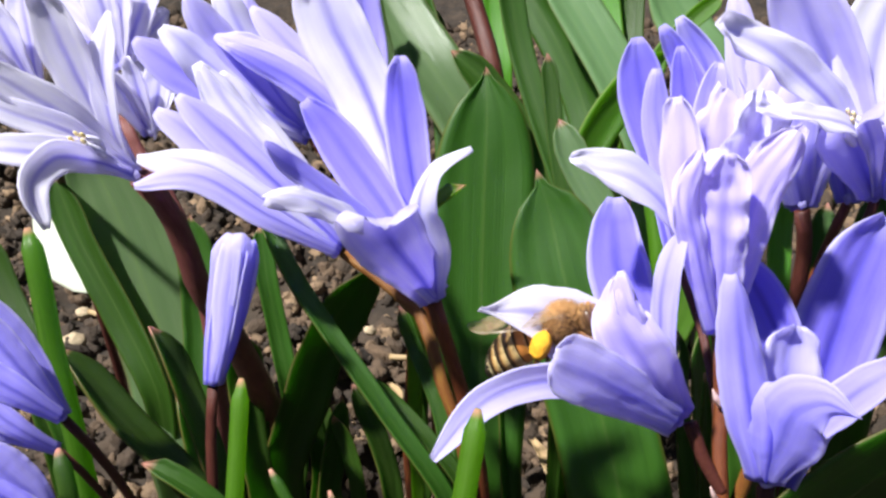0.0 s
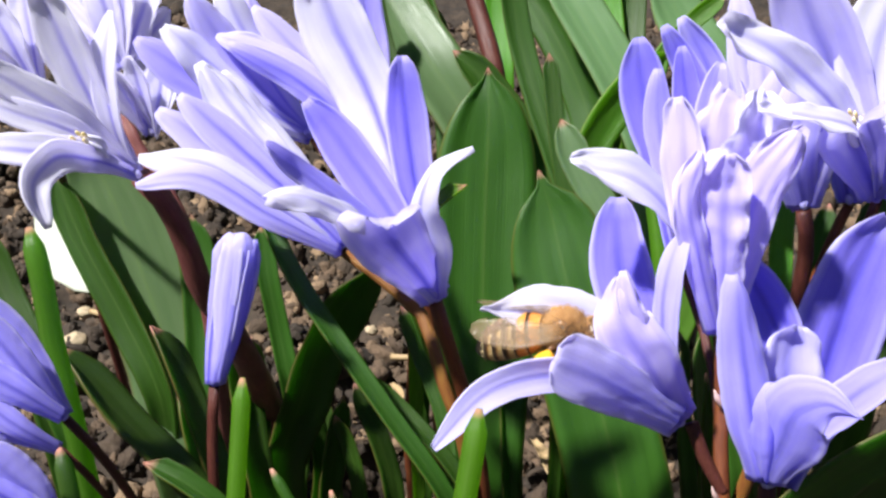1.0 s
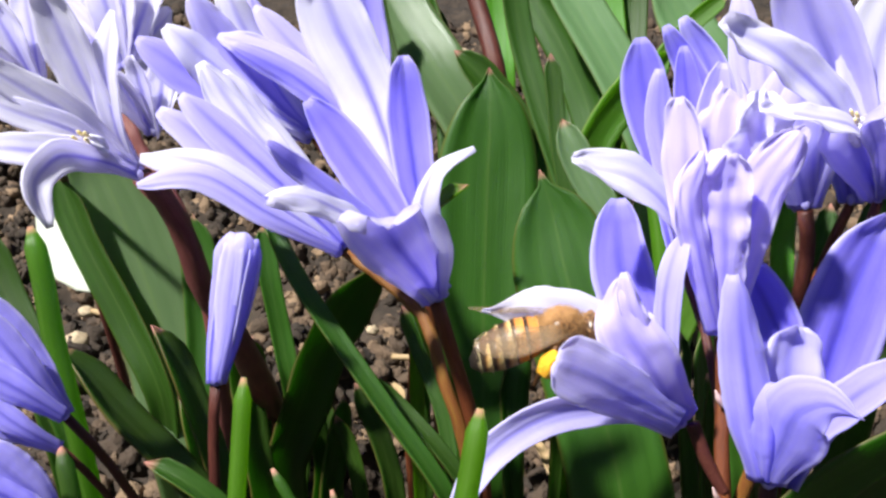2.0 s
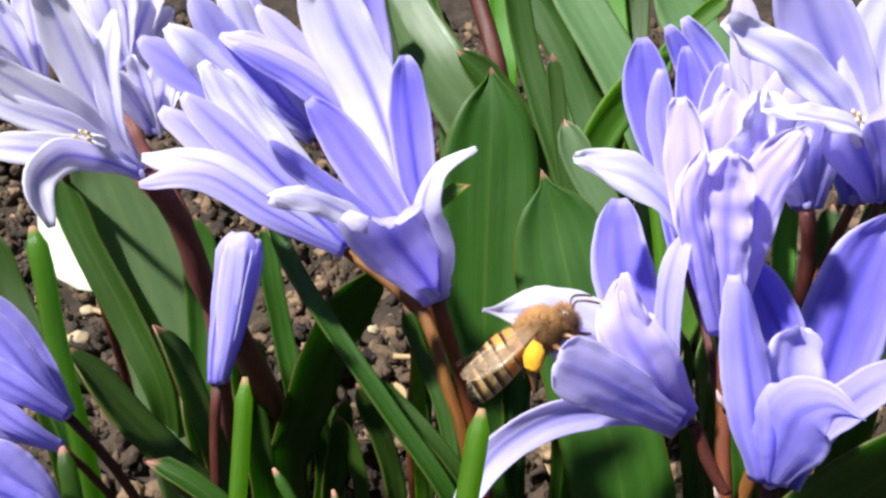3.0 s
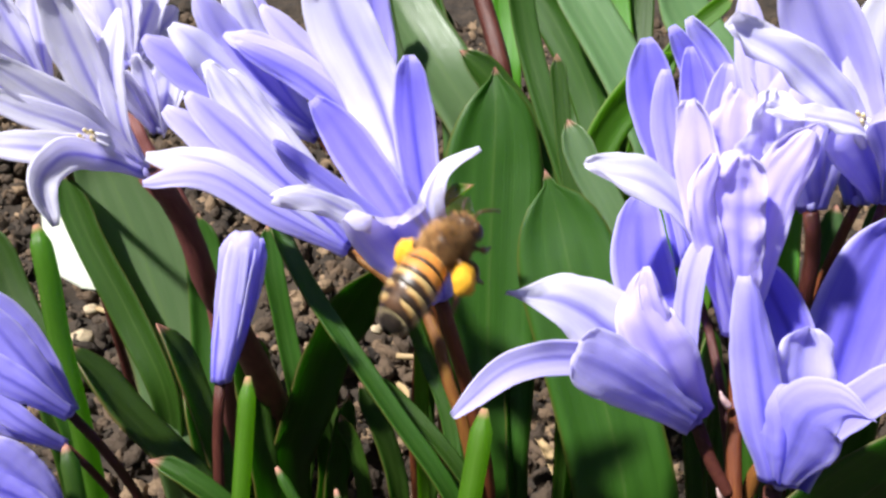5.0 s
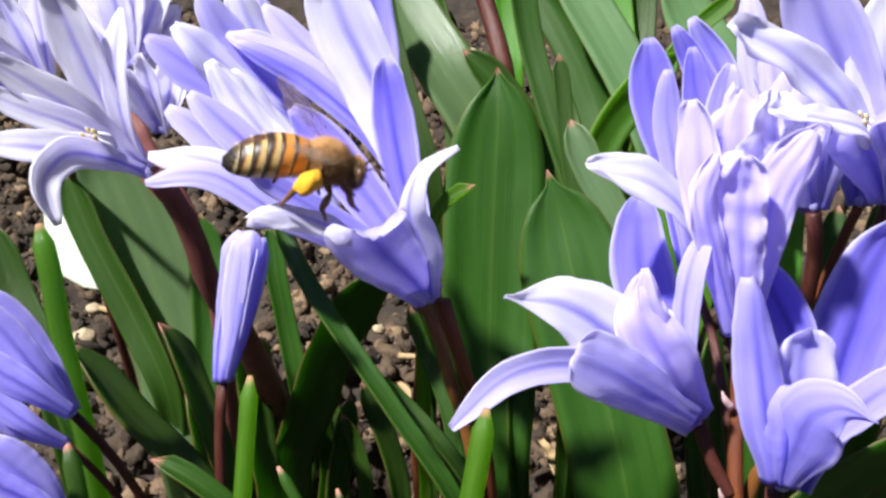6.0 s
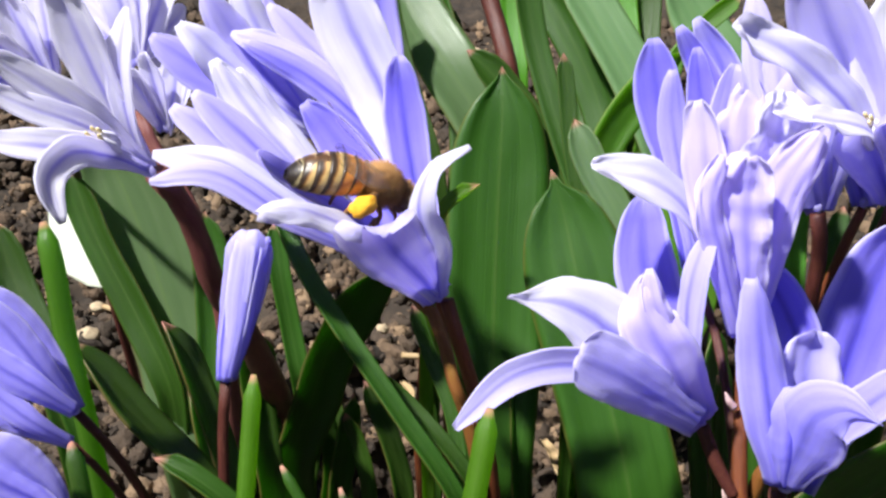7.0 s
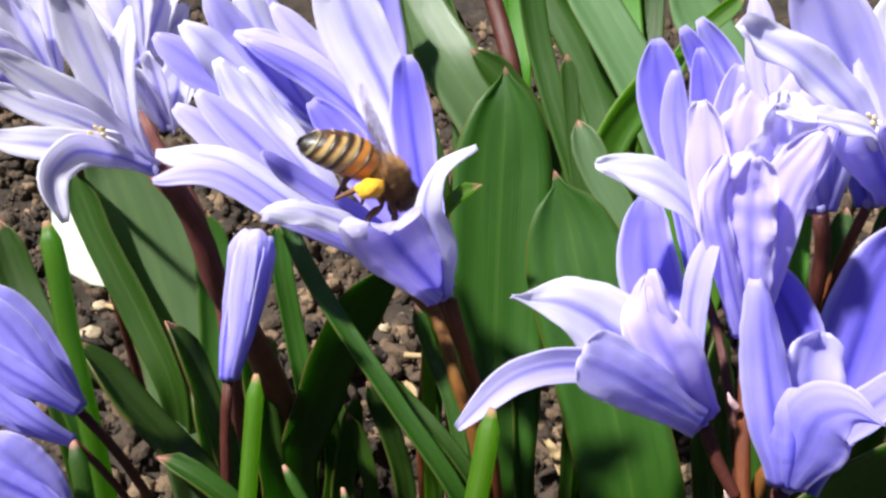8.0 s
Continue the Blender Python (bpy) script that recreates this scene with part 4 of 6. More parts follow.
tepal(tall_flower, [(25.3, 98.7, 76), (23.7, 105.1, 85), (21.6, 109.1, 91.9), (20.8, 111, 97.2)], 5.5, (-0.22, -0.82, 0.54), (-0.17, -0.93, 0.31), 0.4, ruffle=0.04, material=PETAL_BLUE_SHADED, peak=0.7, point=0.5)
tepal(tall_flower, [(24.9, 96.1, 77.5), (23.3, 101.2, 86.2), (22.2, 104.1, 91.4), (22.1, 105.5, 95.7)], 3.4, (0.21, 0.86, -0.46), (0.19, 0.94, -0.28), 0.4, ruffle=0.04)
tepal(tall_flower, [(26.2, 100.4, 74.9), (29.2, 109.6, 82.9), (27.8, 114.1, 88.6), (26.9, 116.3, 94.4)], 3.8, (-0.15, -0.62, 0.77), (-0.21, -0.92, 0.32), 0.4, ruffle=0.04, material=PETAL_BLUE_SHADED)
tepal(tall_flower, [(26.1, 99.6, 75.5), (28.8, 106, 84.6), (29.1, 108.8, 89.4), (30.2, 111.5, 94.1)], 4.1, (-0.19, -0.77, 0.60), (-0.21, -0.83, 0.52), 0.4, ruffle=0.06)
tepal(tall_flower, [(26.6, 101.3, 74.4), (30.9, 113.3, 83.3), (28.5, 118.5, 90.3), (25.4, 120.4, 95.5)], 4.2, (0.22, -0.63, 0.75), (-0.16, -0.96, 0.24), 0.4, ruffle=0.06, material=PETAL_BLUE_SHADED)
tepal(tall_flower, [(26.9, 102.1, 73.9), (33, 115.5, 83), (31, 119.8, 90.5), (27.5, 121.8, 96)], 4.6, (-0.06, -0.54, 0.84), (-0.17, -0.96, 0.24), 0.4, ruffle=0.06)
stem(right_scilla, "stalk", [(25, 96.9, 76.8), (27, 92.9, 71.9), (27.6, 85.6, 67.2), (27.8, 80.3, 62.2), (28.3, 81.3, 30.1), (28.8, 82.3, -2)], [0.54, 0.72], STEM_DARK)

far_right_scilla = plant((43.9, 114.1, 0), "scilla with wide open flowers on dark red stalks")
wide_flower = flower(far_right_scilla, (49.6, 109.4, 78.5))
receptacle(wide_flower, (49.7, 109.3, 78.3), (48, 109.3, 82.3), 0.9)
tepal(wide_flower, [(49.9, 110.5, 78.4), (45.2, 116, 89.9), (41, 118.2, 97.8), (38.1, 119.4, 103.9)], 9.0, (-0.32, -0.90, 0.30), (-0.22, -0.97, 0.08), 0.3, ruffle=0.04, material=PETAL_PALE)
tepal(wide_flower, [(50.3, 110.5, 78.4), (48.7, 114.7, 89.7), (49.8, 117, 97.6), (51.5, 117.8, 103)], 8.9, (-0.36, -0.89, 0.28), (-0.38, -0.89, 0.26), 0.3, ruffle=0.04, material=PETAL_SUNLIT)
tepal(wide_flower, [(48.9, 108.7, 79.4), (42, 108.3, 90.6), (34.7, 107.2, 96.7), (27.7, 105.9, 100.4)], 6.1, (0.48, -0.84, 0.26), (0.45, -0.63, 0.63), 0.3, ruffle=0.2, material=PETAL_SUNLIT)
tepal(wide_flower, [(48.2, 108.4, 82.7), (42.4, 103.5, 90.2), (36.6, 101.2, 92.3), (31.1, 98.7, 93.9)], 3.9, (0.83, -0.35, 0.43), (0.31, -0.08, 0.95), 0.3, ruffle=0.2, material=PETAL_SUNLIT)
tepal(wide_flower, [(48, 106.2, 81), (45.4, 103.3, 87.9), (43.4, 102.1, 91.9), (43.7, 98.8, 94.2)], 3.6, (0.71, -0.70, -0.04), (0.51, -0.86, 0.02), 0.3, ruffle=0.06, material=PETAL_PALE)
tepal(wide_flower, [(48.8, 107.6, 79.4), (45.8, 106, 84.6), (42.8, 105.4, 89.5)], 7.7, (0.01, 0.95, 0.31), (0.06, 0.99, 0.16), 0.4, ruffle=0.05, material=PETAL_PALE, peak=0.8)
tepal(wide_flower, [(49.1, 107.7, 79.5), (48.4, 105.7, 88.1), (48.6, 102, 91.6)], 4.9, (-0.08, -0.97, -0.23), (-0.08, -0.97, -0.23), 0.3, ruffle=0.05, material=PETAL_PALE)
stamens(wide_flower, (44.8, 106.5, 87.4), (41.5, 104.7, 92.4), 3)
stem(far_right_scilla, "stalk", [(49.7, 109.3, 78.3), (49.7, 110.5, 74.4), (47.8, 111.6, 68.3), (46.8, 113.6, 33.1), (45.8, 115.6, -2)], [0.71, 0.91], STEM_DARK)
shaded_flower = flower(far_right_scilla, (43, 113.4, 75.4))
receptacle(shaded_flower, (43, 113.3, 75.2), (42.7, 114, 78.5), 0.8)
tepal(shaded_flower, [(43, 113.4, 75.4), (40, 113.7, 82), (38.7, 117.9, 91.2)], 6.3, (0.13, 0.99, 0.01), (0.30, 0.88, -0.36), 0.5, ruffle=0.05, material=PETAL_PALE, foot=0.66)
tepal(shaded_flower, [(43, 113.4, 75.4), (40.7, 112.8, 82.4), (40.7, 115.7, 91.4)], 5.9, (0.17, 0.98, 0.13), (0.31, 0.91, -0.29), 0.5, ruffle=0.05, material=PETAL_PALE, foot=0.66)
tepal(shaded_flower, [(43, 113.4, 75.4), (43.6, 114.2, 81.8), (44.3, 118.2, 89.7)], 6.0, (0.36, 0.92, -0.15), (0.32, 0.83, -0.45), 0.5, ruffle=0.05, material=PETAL_PALE, foot=0.66)
tepal(shaded_flower, [(43, 113.4, 75.4), (39.7, 115.6, 81.1), (37.6, 123.7, 93.3)], 4.7, (0.21, 0.95, -0.24), (0.31, 0.81, -0.49), 0.5, ruffle=0.05, material=PETAL_PALE, foot=0.66)
tepal(shaded_flower, [(43, 113.4, 75.4), (39, 116.5, 80.7), (35.4, 128.4, 97.4)], 4.8, (0.24, 0.91, -0.34), (0.31, 0.80, -0.51), 0.5, ruffle=0.05, material=PETAL_PALE, foot=0.66)
stem(far_right_scilla, "stalk", [(43, 113.2, 75), (44, 113, 70.7), (44, 112.4, 63.7), (43.5, 113.9, 30.8), (43, 115.4, -2)], [1.08, 1.15], STEM_DARK)
hidden_flower = flower(far_right_scilla, (49.9, 117.2, 74))
receptacle(hidden_flower, (49.9, 117.1, 73.9), (49.6, 117.6, 76.8), 0.8)
tepal(hidden_flower, [(49.9, 117.2, 74), (48.7, 118.7, 78.6), (47.1, 121.9, 86.1)], 4.8, (0.30, 0.93, -0.22), (0.33, 0.89, -0.31), 0.5, ruffle=0.05, foot=0.66)
tepal(hidden_flower, [(49.9, 117.2, 74), (49.8, 118.7, 78.6), (49.9, 122.2, 86.7)], 4.8, (0.35, 0.89, -0.28), (0.35, 0.86, -0.37), 0.5, ruffle=0.05, foot=0.66)
tepal(hidden_flower, [(49.9, 117.2, 74), (50.7, 118.7, 78.6), (51.9, 121.9, 86.1)], 4.8, (0.37, 0.86, -0.34), (0.36, 0.84, -0.41), 0.5, ruffle=0.05, foot=0.66)
stem(far_right_scilla, "stalk", [(49.9, 117.1, 73.8), (48.6, 116.8, 69.3), (46.4, 114.9, 62.1), (45.9, 116.4, 30), (45.4, 117.9, -2)], [0.77, 0.91], STEM)


middle_leaves = plant((10.2, 99, 0), "scilla leaves, broad upright and green with pale tips", "leaf_rosette", "leaves", "leaf rosettes between the flowers")
leaf(middle_leaves, [(5.8, 124.5, -2), (5.8, 124.5, 8.3), (5.8, 124.5, 18.7), (5.9, 137.7, 43.5), (6.5, 147.7, 60.9), (6.8, 153.8, 71.4), (6.5, 157.7, 76.2)], 15.9, (-0.04, -0.88, 0.47), (0.08, -0.77, 0.63), 0.22)
leaf(middle_leaves, [(21, 93.8, -2), (21, 93.8, 21.8), (21, 93.8, 45.5), (17.7, 101.2, 58.2), (14.2, 108.7, 69.2), (12.4, 113.6, 75.7), (11.1, 115.6, 79.3)], 12.7, (-0.11, -0.87, 0.48), (-0.10, -0.88, 0.47), 0.25)
leaf(middle_leaves, [(22.7, 142, -2), (22.7, 142, 21.5), (22.7, 142, 44.9), (18.3, 149.1, 57.2), (12.1, 154.9, 67.2), (5.9, 158.9, 74.1), (1.2, 161.1, 78)], 5.5, (0.22, -0.81, 0.55), (0.15, -0.77, 0.62), 0.5)
leaf(middle_leaves, [(-3.4, 109.6, -2), (-3.4, 109.6, 28.4), (-3.4, 109.6, 58.8), (-2.6, 108.1, 74.2), (-1.3, 106.9, 78.4), (0.6, 106.0, 80.8), (2.5, 105.2, 82.4)], 2.0, (0.30, -0.90, 0.20), (-0.45, -0.50, 0.74), 0.5, material=LEAF_BRIGHT)
leaf(middle_leaves, [(20.7, 125.8, -2), (20.7, 125.8, 28.4), (20.7, 125.8, 58.9), (16.5, 132.9, 69.2), (13.1, 138.9, 77.6), (10.4, 145, 86.1), (8.8, 149.8, 94.4)], 3.9, (0.02, -0.82, 0.57), (0.07, -0.86, 0.51), 0.4)
leaf(middle_leaves, [(17.4, 127.2, -2), (17.4, 127.2, 30.7), (17.4, 127.2, 63.4), (15.5, 133.4, 74.1), (14.7, 137.7, 81.4), (14.2, 139.8, 85.2)], 2.5, (-0.12, -0.87, 0.48), (-0.11, -0.87, 0.49), 0.4)
leaf(middle_leaves, [(23, 115.9, -2), (23, 115.9, 28.9), (23, 115.9, 59.7), (21.2, 121.4, 69.2), (17.7, 125.6, 74.5), (15.2, 129.8, 79.8)], 4.4, (-0.15, -0.87, 0.47), (-0.18, -0.81, 0.56), 0.4, material=LEAF_GREY)


front_shoots = plant((-8.4, 64.1, 0), "young hooded scilla leaves, bright green with pinkish tips", "leaf_rosette", "leaves", "leaf rosettes between the flowers")
shoot(front_shoots, [(-17.2, 65.5, -2), (-17.2, 65.5, 35.3), (-17.2, 65.5, 72.5), (-16.9, 68.2, 77.1), (-16.6, 70.9, 81.8)], 1.65, (0.18, -0.86, 0.48), (0.18, -0.86, 0.48), 0.5, material=LEAF_BRIGHT)
shoot(front_shoots, [(1.5, 63.3, -2), (1.5, 63.3, 36.3), (1.5, 63.3, 74.6), (2.2, 65.3, 78.1), (2.8, 67.3, 81.5)], 2.05, (-0.06, -0.86, 0.51), (-0.06, -0.86, 0.51), 0.4, material=LEAF_BRIGHT)
shoot(front_shoots, [(-13.4, 73.9, -2), (-13.4, 73.9, 30.5), (-13.4, 73.9, 63.1), (-15.3, 75.5, 65.8), (-16.2, 76.3, 67.2)], 1.2, (0.20, -0.78, 0.59), (0.20, -0.78, 0.59), 0.5, material=LEAF)
shoot(front_shoots, [(-9.2, 69.2, -2), (-9.2, 69.2, 31.5), (-9.2, 69.2, 64.9), (-9.7, 70.8, 67.5), (-10.1, 71.6, 68.9)], 1.1, (0.14, -0.85, 0.51), (0.15, -0.84, 0.53), 0.5, material=LEAF)
leaf(front_shoots, [(-21, 71.8, -2), (-21, 71.8, 32.6), (-21, 71.8, 67.3), (-24.5, 72.9, 69.3), (-27.1, 73.5, 70.3)], 2.4, (0.40, -0.27, 0.88), (0.30, -0.26, 0.92), 0.6, material=LEAF)
shoot(front_shoots, [(-31.3, 67, -2), (-31.3, 67, 34.5), (-31.3, 67, 71.1), (-32, 68.7, 74), (-32.5, 69.6, 75.5)], 1.8, (0.35, -0.77, 0.52), (0.35, -0.75, 0.56), 0.5, material=LEAF)

left_leaves = plant((-30.7, 89.4, 0), "scilla leaves, grey-green and broad, one coloured white for sun glare, over soil", "leaf_rosette", "leaves", "leaf rosettes between the flowers")
shoot(left_leaves, [(-35.4, 80, -2), (-35.4, 80, 34.8), (-35.4, 80, 71.6), (-36.7, 82.4, 77.7), (-37.5, 84.7, 83.7), (-38.5, 86.7, 87.2)], 2.3, (0.38, -0.84, 0.40), (0.34, -0.77, 0.55), 0.5, material=LEAF_MID)
leaf(left_leaves, [(-44.1, 140.9, -2), (-44.1, 140.9, 4.5), (-44.1, 140.9, 11.1), (-47.1, 149.7, 26.2), (-52.9, 158.4, 41.4), (-58.2, 164.7, 52.3), (-63.6, 169.6, 60.8)], 17.0, (-0.08, -0.87, 0.49), (-0.09, -0.89, 0.45), 0.35, material=LEAF_GREY)
leaf(left_leaves, [(-47.9, 143.6, -2), (-47.9, 143.6, 10.8), (-47.9, 143.6, 23.7), (-54.1, 150.2, 35.2), (-61.2, 156.9, 46.7), (-65.5, 162.1, 55.8)], 6.3, (-0.21, -0.89, 0.40), (-0.20, -0.89, 0.42), 0.4)
leaf(left_leaves, [(-39.9, 139.2, -2), (-39.9, 139.2, 9), (-39.9, 139.2, 20), (-40.3, 148.6, 36.3), (-41.3, 153.7, 45.3), (-42.2, 157, 51)], 6.6, (0.22, -0.84, 0.49), (0.22, -0.83, 0.51), 0.5)
leaf(left_leaves, [(-24.9, 82.7, -2), (-24.9, 82.7, 27.1), (-24.9, 82.7, 56.2), (-30.5, 85.1, 62.4), (-35.7, 87.7, 67), (-40, 90.1, 71)], 6.4, (0.76, 0.10, 0.64), (0.71, 0.13, 0.69), 0.4)
leaf(left_leaves, [(-24.1, 87, -2), (-24.1, 87, 25.8), (-24.1, 87, 53.7), (-26.9, 91.3, 61.1), (-29.7, 94.4, 66.4), (-32, 96.3, 69.7)], 4.8, (0.86, -0.23, 0.45), (0.77, -0.13, 0.62), 0.5)
leaf(left_leaves, [(-42.3, 91.5, -2), (-42.3, 91.5, 28.7), (-42.3, 91.5, 59.4), (-45.4, 95.8, 66.9), (-49.2, 100.4, 72.8), (-51.4, 103.5, 78.2)], 4.3, (0.35, -0.74, 0.57), (0.35, -0.74, 0.57), 0.4)
leaf(left_leaves, [(-39.9, 88.1, -2), (-39.9, 88.1, 30.8), (-39.9, 88.1, 63.7), (-42.8, 91.1, 68.8), (-46.4, 92.9, 71.9), (-49.9, 93.5, 72.9)], 3.0, (0.32, -0.73, 0.61), (0.06, -0.76, 0.65), 0.4)
# bent leaf in full sun, its glare painted as white
leaf(left_leaves, [(-120.9, 285.9, -1.9), (-100.2, 239.3, 25.5), (-83.5, 202.8, 42.2), (-73.3, 179.6, 46.1), (-69.3, 168.5, 44.8), (-66.2, 161.3, 42.4), (-62.4, 157.3, 39.4), (-58.2, 154.5, 36.6)], 9.0, (-0.45, -0.35, 0.82), (-0.35, -0.45, 0.82), 0.2, material=LEAF_GLARE)

soil_leaves = plant((-9, 88.5, 0), "narrow dark green scilla leaves crossing over the soil", "leaf_rosette", "leaves", "leaf rosettes between the flowers")
leaf(soil_leaves, [(0.4, 87.4, -2), (0.4, 87.4, 25.2), (0.4, 87.4, 52.5), (-6.4, 92.4, 61), (-12.1, 97.2, 67.4), (-17.2, 101.8, 73.4), (-21, 107.1, 78.4)], 2.5, (0.72, -0.62, 0.30), (0.62, -0.62, 0.45), 0.5)
leaf(soil_leaves, [(-26.2, 146.8, -2), (-26.2, 146.8, 9.6), (-26.2, 146.8, 21.2), (-28.4, 151.8, 31.9), (-30.2, 155.7, 40.8), (-31.3, 159.6, 47.4)], 3.9, (0.18, -0.88, 0.45), (0.16, -0.84, 0.51), 0.5)
leaf(soil_leaves, [(-26.7, 131.3, -2), (-26.7, 131.3, 8.2), (-26.7, 131.3, 18.4), (-23.4, 135.5, 27.7), (-18.8, 140.5, 38.4), (-13.3, 143.7, 45.9), (-9.9, 144.6, 49.4)], 11.1, (0.76, -0.65, 0.02), (0.47, -0.84, -0.26), 0.45)
leaf(soil_leaves, [(3, 92.3, -2), (3, 92.3, 23.4), (3, 92.3, 48.8), (-1.6, 95.5, 54.4), (-6.2, 98.6, 57.7), (-9.4, 99.9, 60)], 2.2, (0.72, -0.62, 0.30), (0.62, -0.62, 0.45), 0.5)
leaf(soil_leaves, [(1.1, 94.5, -2), (1.1, 94.5, 22.3), (1.1, 94.5, 46.7), (-0.6, 100.6, 55.3), (-3.3, 104.8, 60.5), (-5.3, 107.5, 65.2)], 2.0, (0.01, -0.81, 0.58), (0.05, -0.85, 0.52), 0.5)

back_leaves = plant((-2.4, 171.6, 0), "scilla leaves, pale and dark green, massed behind the flowers", "leaf_rosette", "leaves", "leaf rosettes between the flowers")
leaf(back_leaves, [(8.5, 147.3, -2), (8.5, 147.3, 26.1), (8.5, 147.3, 54.2), (5, 156.3, 65.6), (-1.7, 163.5, 74.3), (-7.8, 172, 80.9), (-13.7, 181.1, 88.7)], 11.0, (0.25, -0.73, 0.64), (0.11, -0.60, 0.79), 0.35, material=LEAF_GREY)
leaf(back_leaves, [(-3.8, 147.2, -2), (-3.8, 147.2, 31), (-3.8, 147.2, 64), (-8.1, 155.1, 75.6), (-10.4, 160.4, 82.8), (-11.9, 164.7, 90.3)], 3.6, (-0.02, -0.83, 0.56), (0.03, -0.86, 0.50), 0.4)
leaf(back_leaves, [(1.5, 160.7, -2), (1.5, 160.7, 25.7), (1.5, 160.7, 53.3), (0.6, 169.2, 66.1), (-2.3, 176.9, 75.4), (-6.3, 185.7, 86.6)], 5.8, (-0.51, -0.73, 0.45), (-0.55, -0.74, 0.39), 0.4)
leaf(back_leaves, [(1.6, 177.7, -2), (1.6, 177.7, 31.4), (1.6, 177.7, 64.8), (-0.9, 183.7, 73.1), (-2.4, 186.2, 77.5)], 3.6, (-0.07, -0.82, 0.57), (-0.05, -0.87, 0.49), 0.4)
leaf(back_leaves, [(32.5, 153.5, -2), (32.5, 153.5, 31.5), (32.5, 153.5, 64.9), (27.9, 160.7, 73.4), (22.4, 167.6, 81.3), (16.3, 175.6, 89.2)], 8.6, (0.06, -0.74, 0.66), (-0.01, -0.70, 0.71), 0.35, material=LEAF_GREY)
leaf(back_leaves, [(26, 159.4, -2), (26, 159.4, 26.5), (26, 159.4, 55), (23.4, 168.8, 67.3), (18.8, 175.9, 75.7), (13.3, 183.7, 83.2)], 6.7, (-0.49, -0.74, 0.46), (-0.56, -0.75, 0.36), 0.4)
leaf(back_leaves, [(19.9, 143.3, -2), (19.9, 143.3, 30.6), (19.9, 143.3, 63.1), (23.3, 147.5, 70.4), (28.4, 150.9, 76.3), (33.5, 153.4, 80.7)], 6.3, (0.23, -0.88, 0.40), (0.23, -0.93, 0.27), 0.4, material=LEAF_BRIGHT)
shoot(back_leaves, [(26.9, 112.3, -2), (26.9, 112.3, 31.7), (26.9, 112.3, 65.4), (25.9, 117.1, 73.9), (24.8, 120.3, 79.3), (24.7, 122, 82.3)], 2.5, (-0.19, -0.86, 0.47), (-0.19, -0.85, 0.48), 0.5, material=LEAF_BRIGHT)
leaf(back_leaves, [(32.1, 194.9, -2), (32.1, 194.9, 30.3), (32.1, 194.9, 62.6), (31.4, 203.3, 71.1), (30.6, 210.8, 80.1)], 6.6, (-0.19, -0.71, 0.68), (-0.18, -0.76, 0.62), 0.4, material=LEAF_BRIGHT)
leaf(back_leaves, [(35.3, 192.8, -2), (35.3, 192.8, 28.4), (35.3, 192.8, 58.9), (36.4, 201.6, 68.2), (37.3, 209.7, 78.1)], 5.5, (-0.15, -0.71, 0.69), (-0.15, -0.76, 0.63), 0.4)
leaf(back_leaves, [(48.3, 186.9, -2), (48.3, 186.9, 32.3), (48.3, 186.9, 66.7), (43, 193.5, 74.1), (38.7, 199.7, 80.8)], 11.5, (0.12, -0.70, 0.70), (0.12, -0.69, 0.71), 0.3, material=LEAF_GREY)
leaf(back_leaves, [(31, 164.5, -2), (31, 164.5, 29), (31, 164.5, 59.9), (34.8, 170.7, 70.6), (41.5, 175, 78), (47.2, 177.3, 82.1)], 3.4, (-0.13, -0.84, 0.53), (0.01, -0.87, 0.49), 0.4, material=LEAF_BRIGHT)
leaf(back_leaves, [(22.4, 177, -2), (22.4, 177, 23.8), (22.4, 177, 49.6), (23.6, 186.7, 62.4), (22.8, 193.3, 69.9)], 6.3, (-0.10, -0.79, 0.61), (-0.15, -0.75, 0.65), 0.4)
leaf(back_leaves, [(12, 213.9, -2), (12, 213.9, 26.8), (12, 213.9, 55.5), (11.6, 221.6, 62.8), (10.5, 228.4, 70.6)], 5.5, (-0.08, -0.69, 0.72), (-0.10, -0.76, 0.65), 0.4, material=LEAF_BRIGHT)

right_leaves = plant((26.4, 89.4, 0), "scilla leaves, bright where the sun shines through, below the flowers", "leaf_rosette", "leaves", "leaf rosettes between the flowers")
leaf(right_leaves, [(27.5, 132, -2), (27.5, 132, 10.8), (27.5, 132, 23.6), (32.3, 135.4, 35.5), (37, 138.6, 45), (38.5, 142.9, 54.6)], 5.8, (-0.29, -0.88, 0.37), (-0.24, -0.87, 0.43), 0.4, material=LEAF_BRIGHT)
leaf(right_leaves, [(39, 120, -2), (39, 120, 10.4), (39, 120, 22.9), (38.5, 127.6, 36), (38.1, 133.5, 46.3)], 9.3, (0.73, -0.58, 0.36), (0.73, -0.58, 0.37), 0.4)
leaf(right_leaves, [(35.9, 84.3, -2), (35.9, 84.3, 25.5), (35.9, 84.3, 53), (41, 85.7, 57.4), (45.9, 86.7, 61.1), (50.7, 88.7, 64.7)], 7.7, (0.30, -0.95, -0.05), (0.38, -0.92, 0.02), 0.3)
leaf(right_leaves, [(42.3, 95.8, -2), (42.3, 95.8, 19.5), (42.3, 95.8, 40.9), (46.1, 96.4, 44), (52.5, 97.4, 47.6), (57.9, 99.1, 50.6)], 10.2, (0.26, -0.96, -0.12), (0.33, -0.94, -0.06), 0.3)
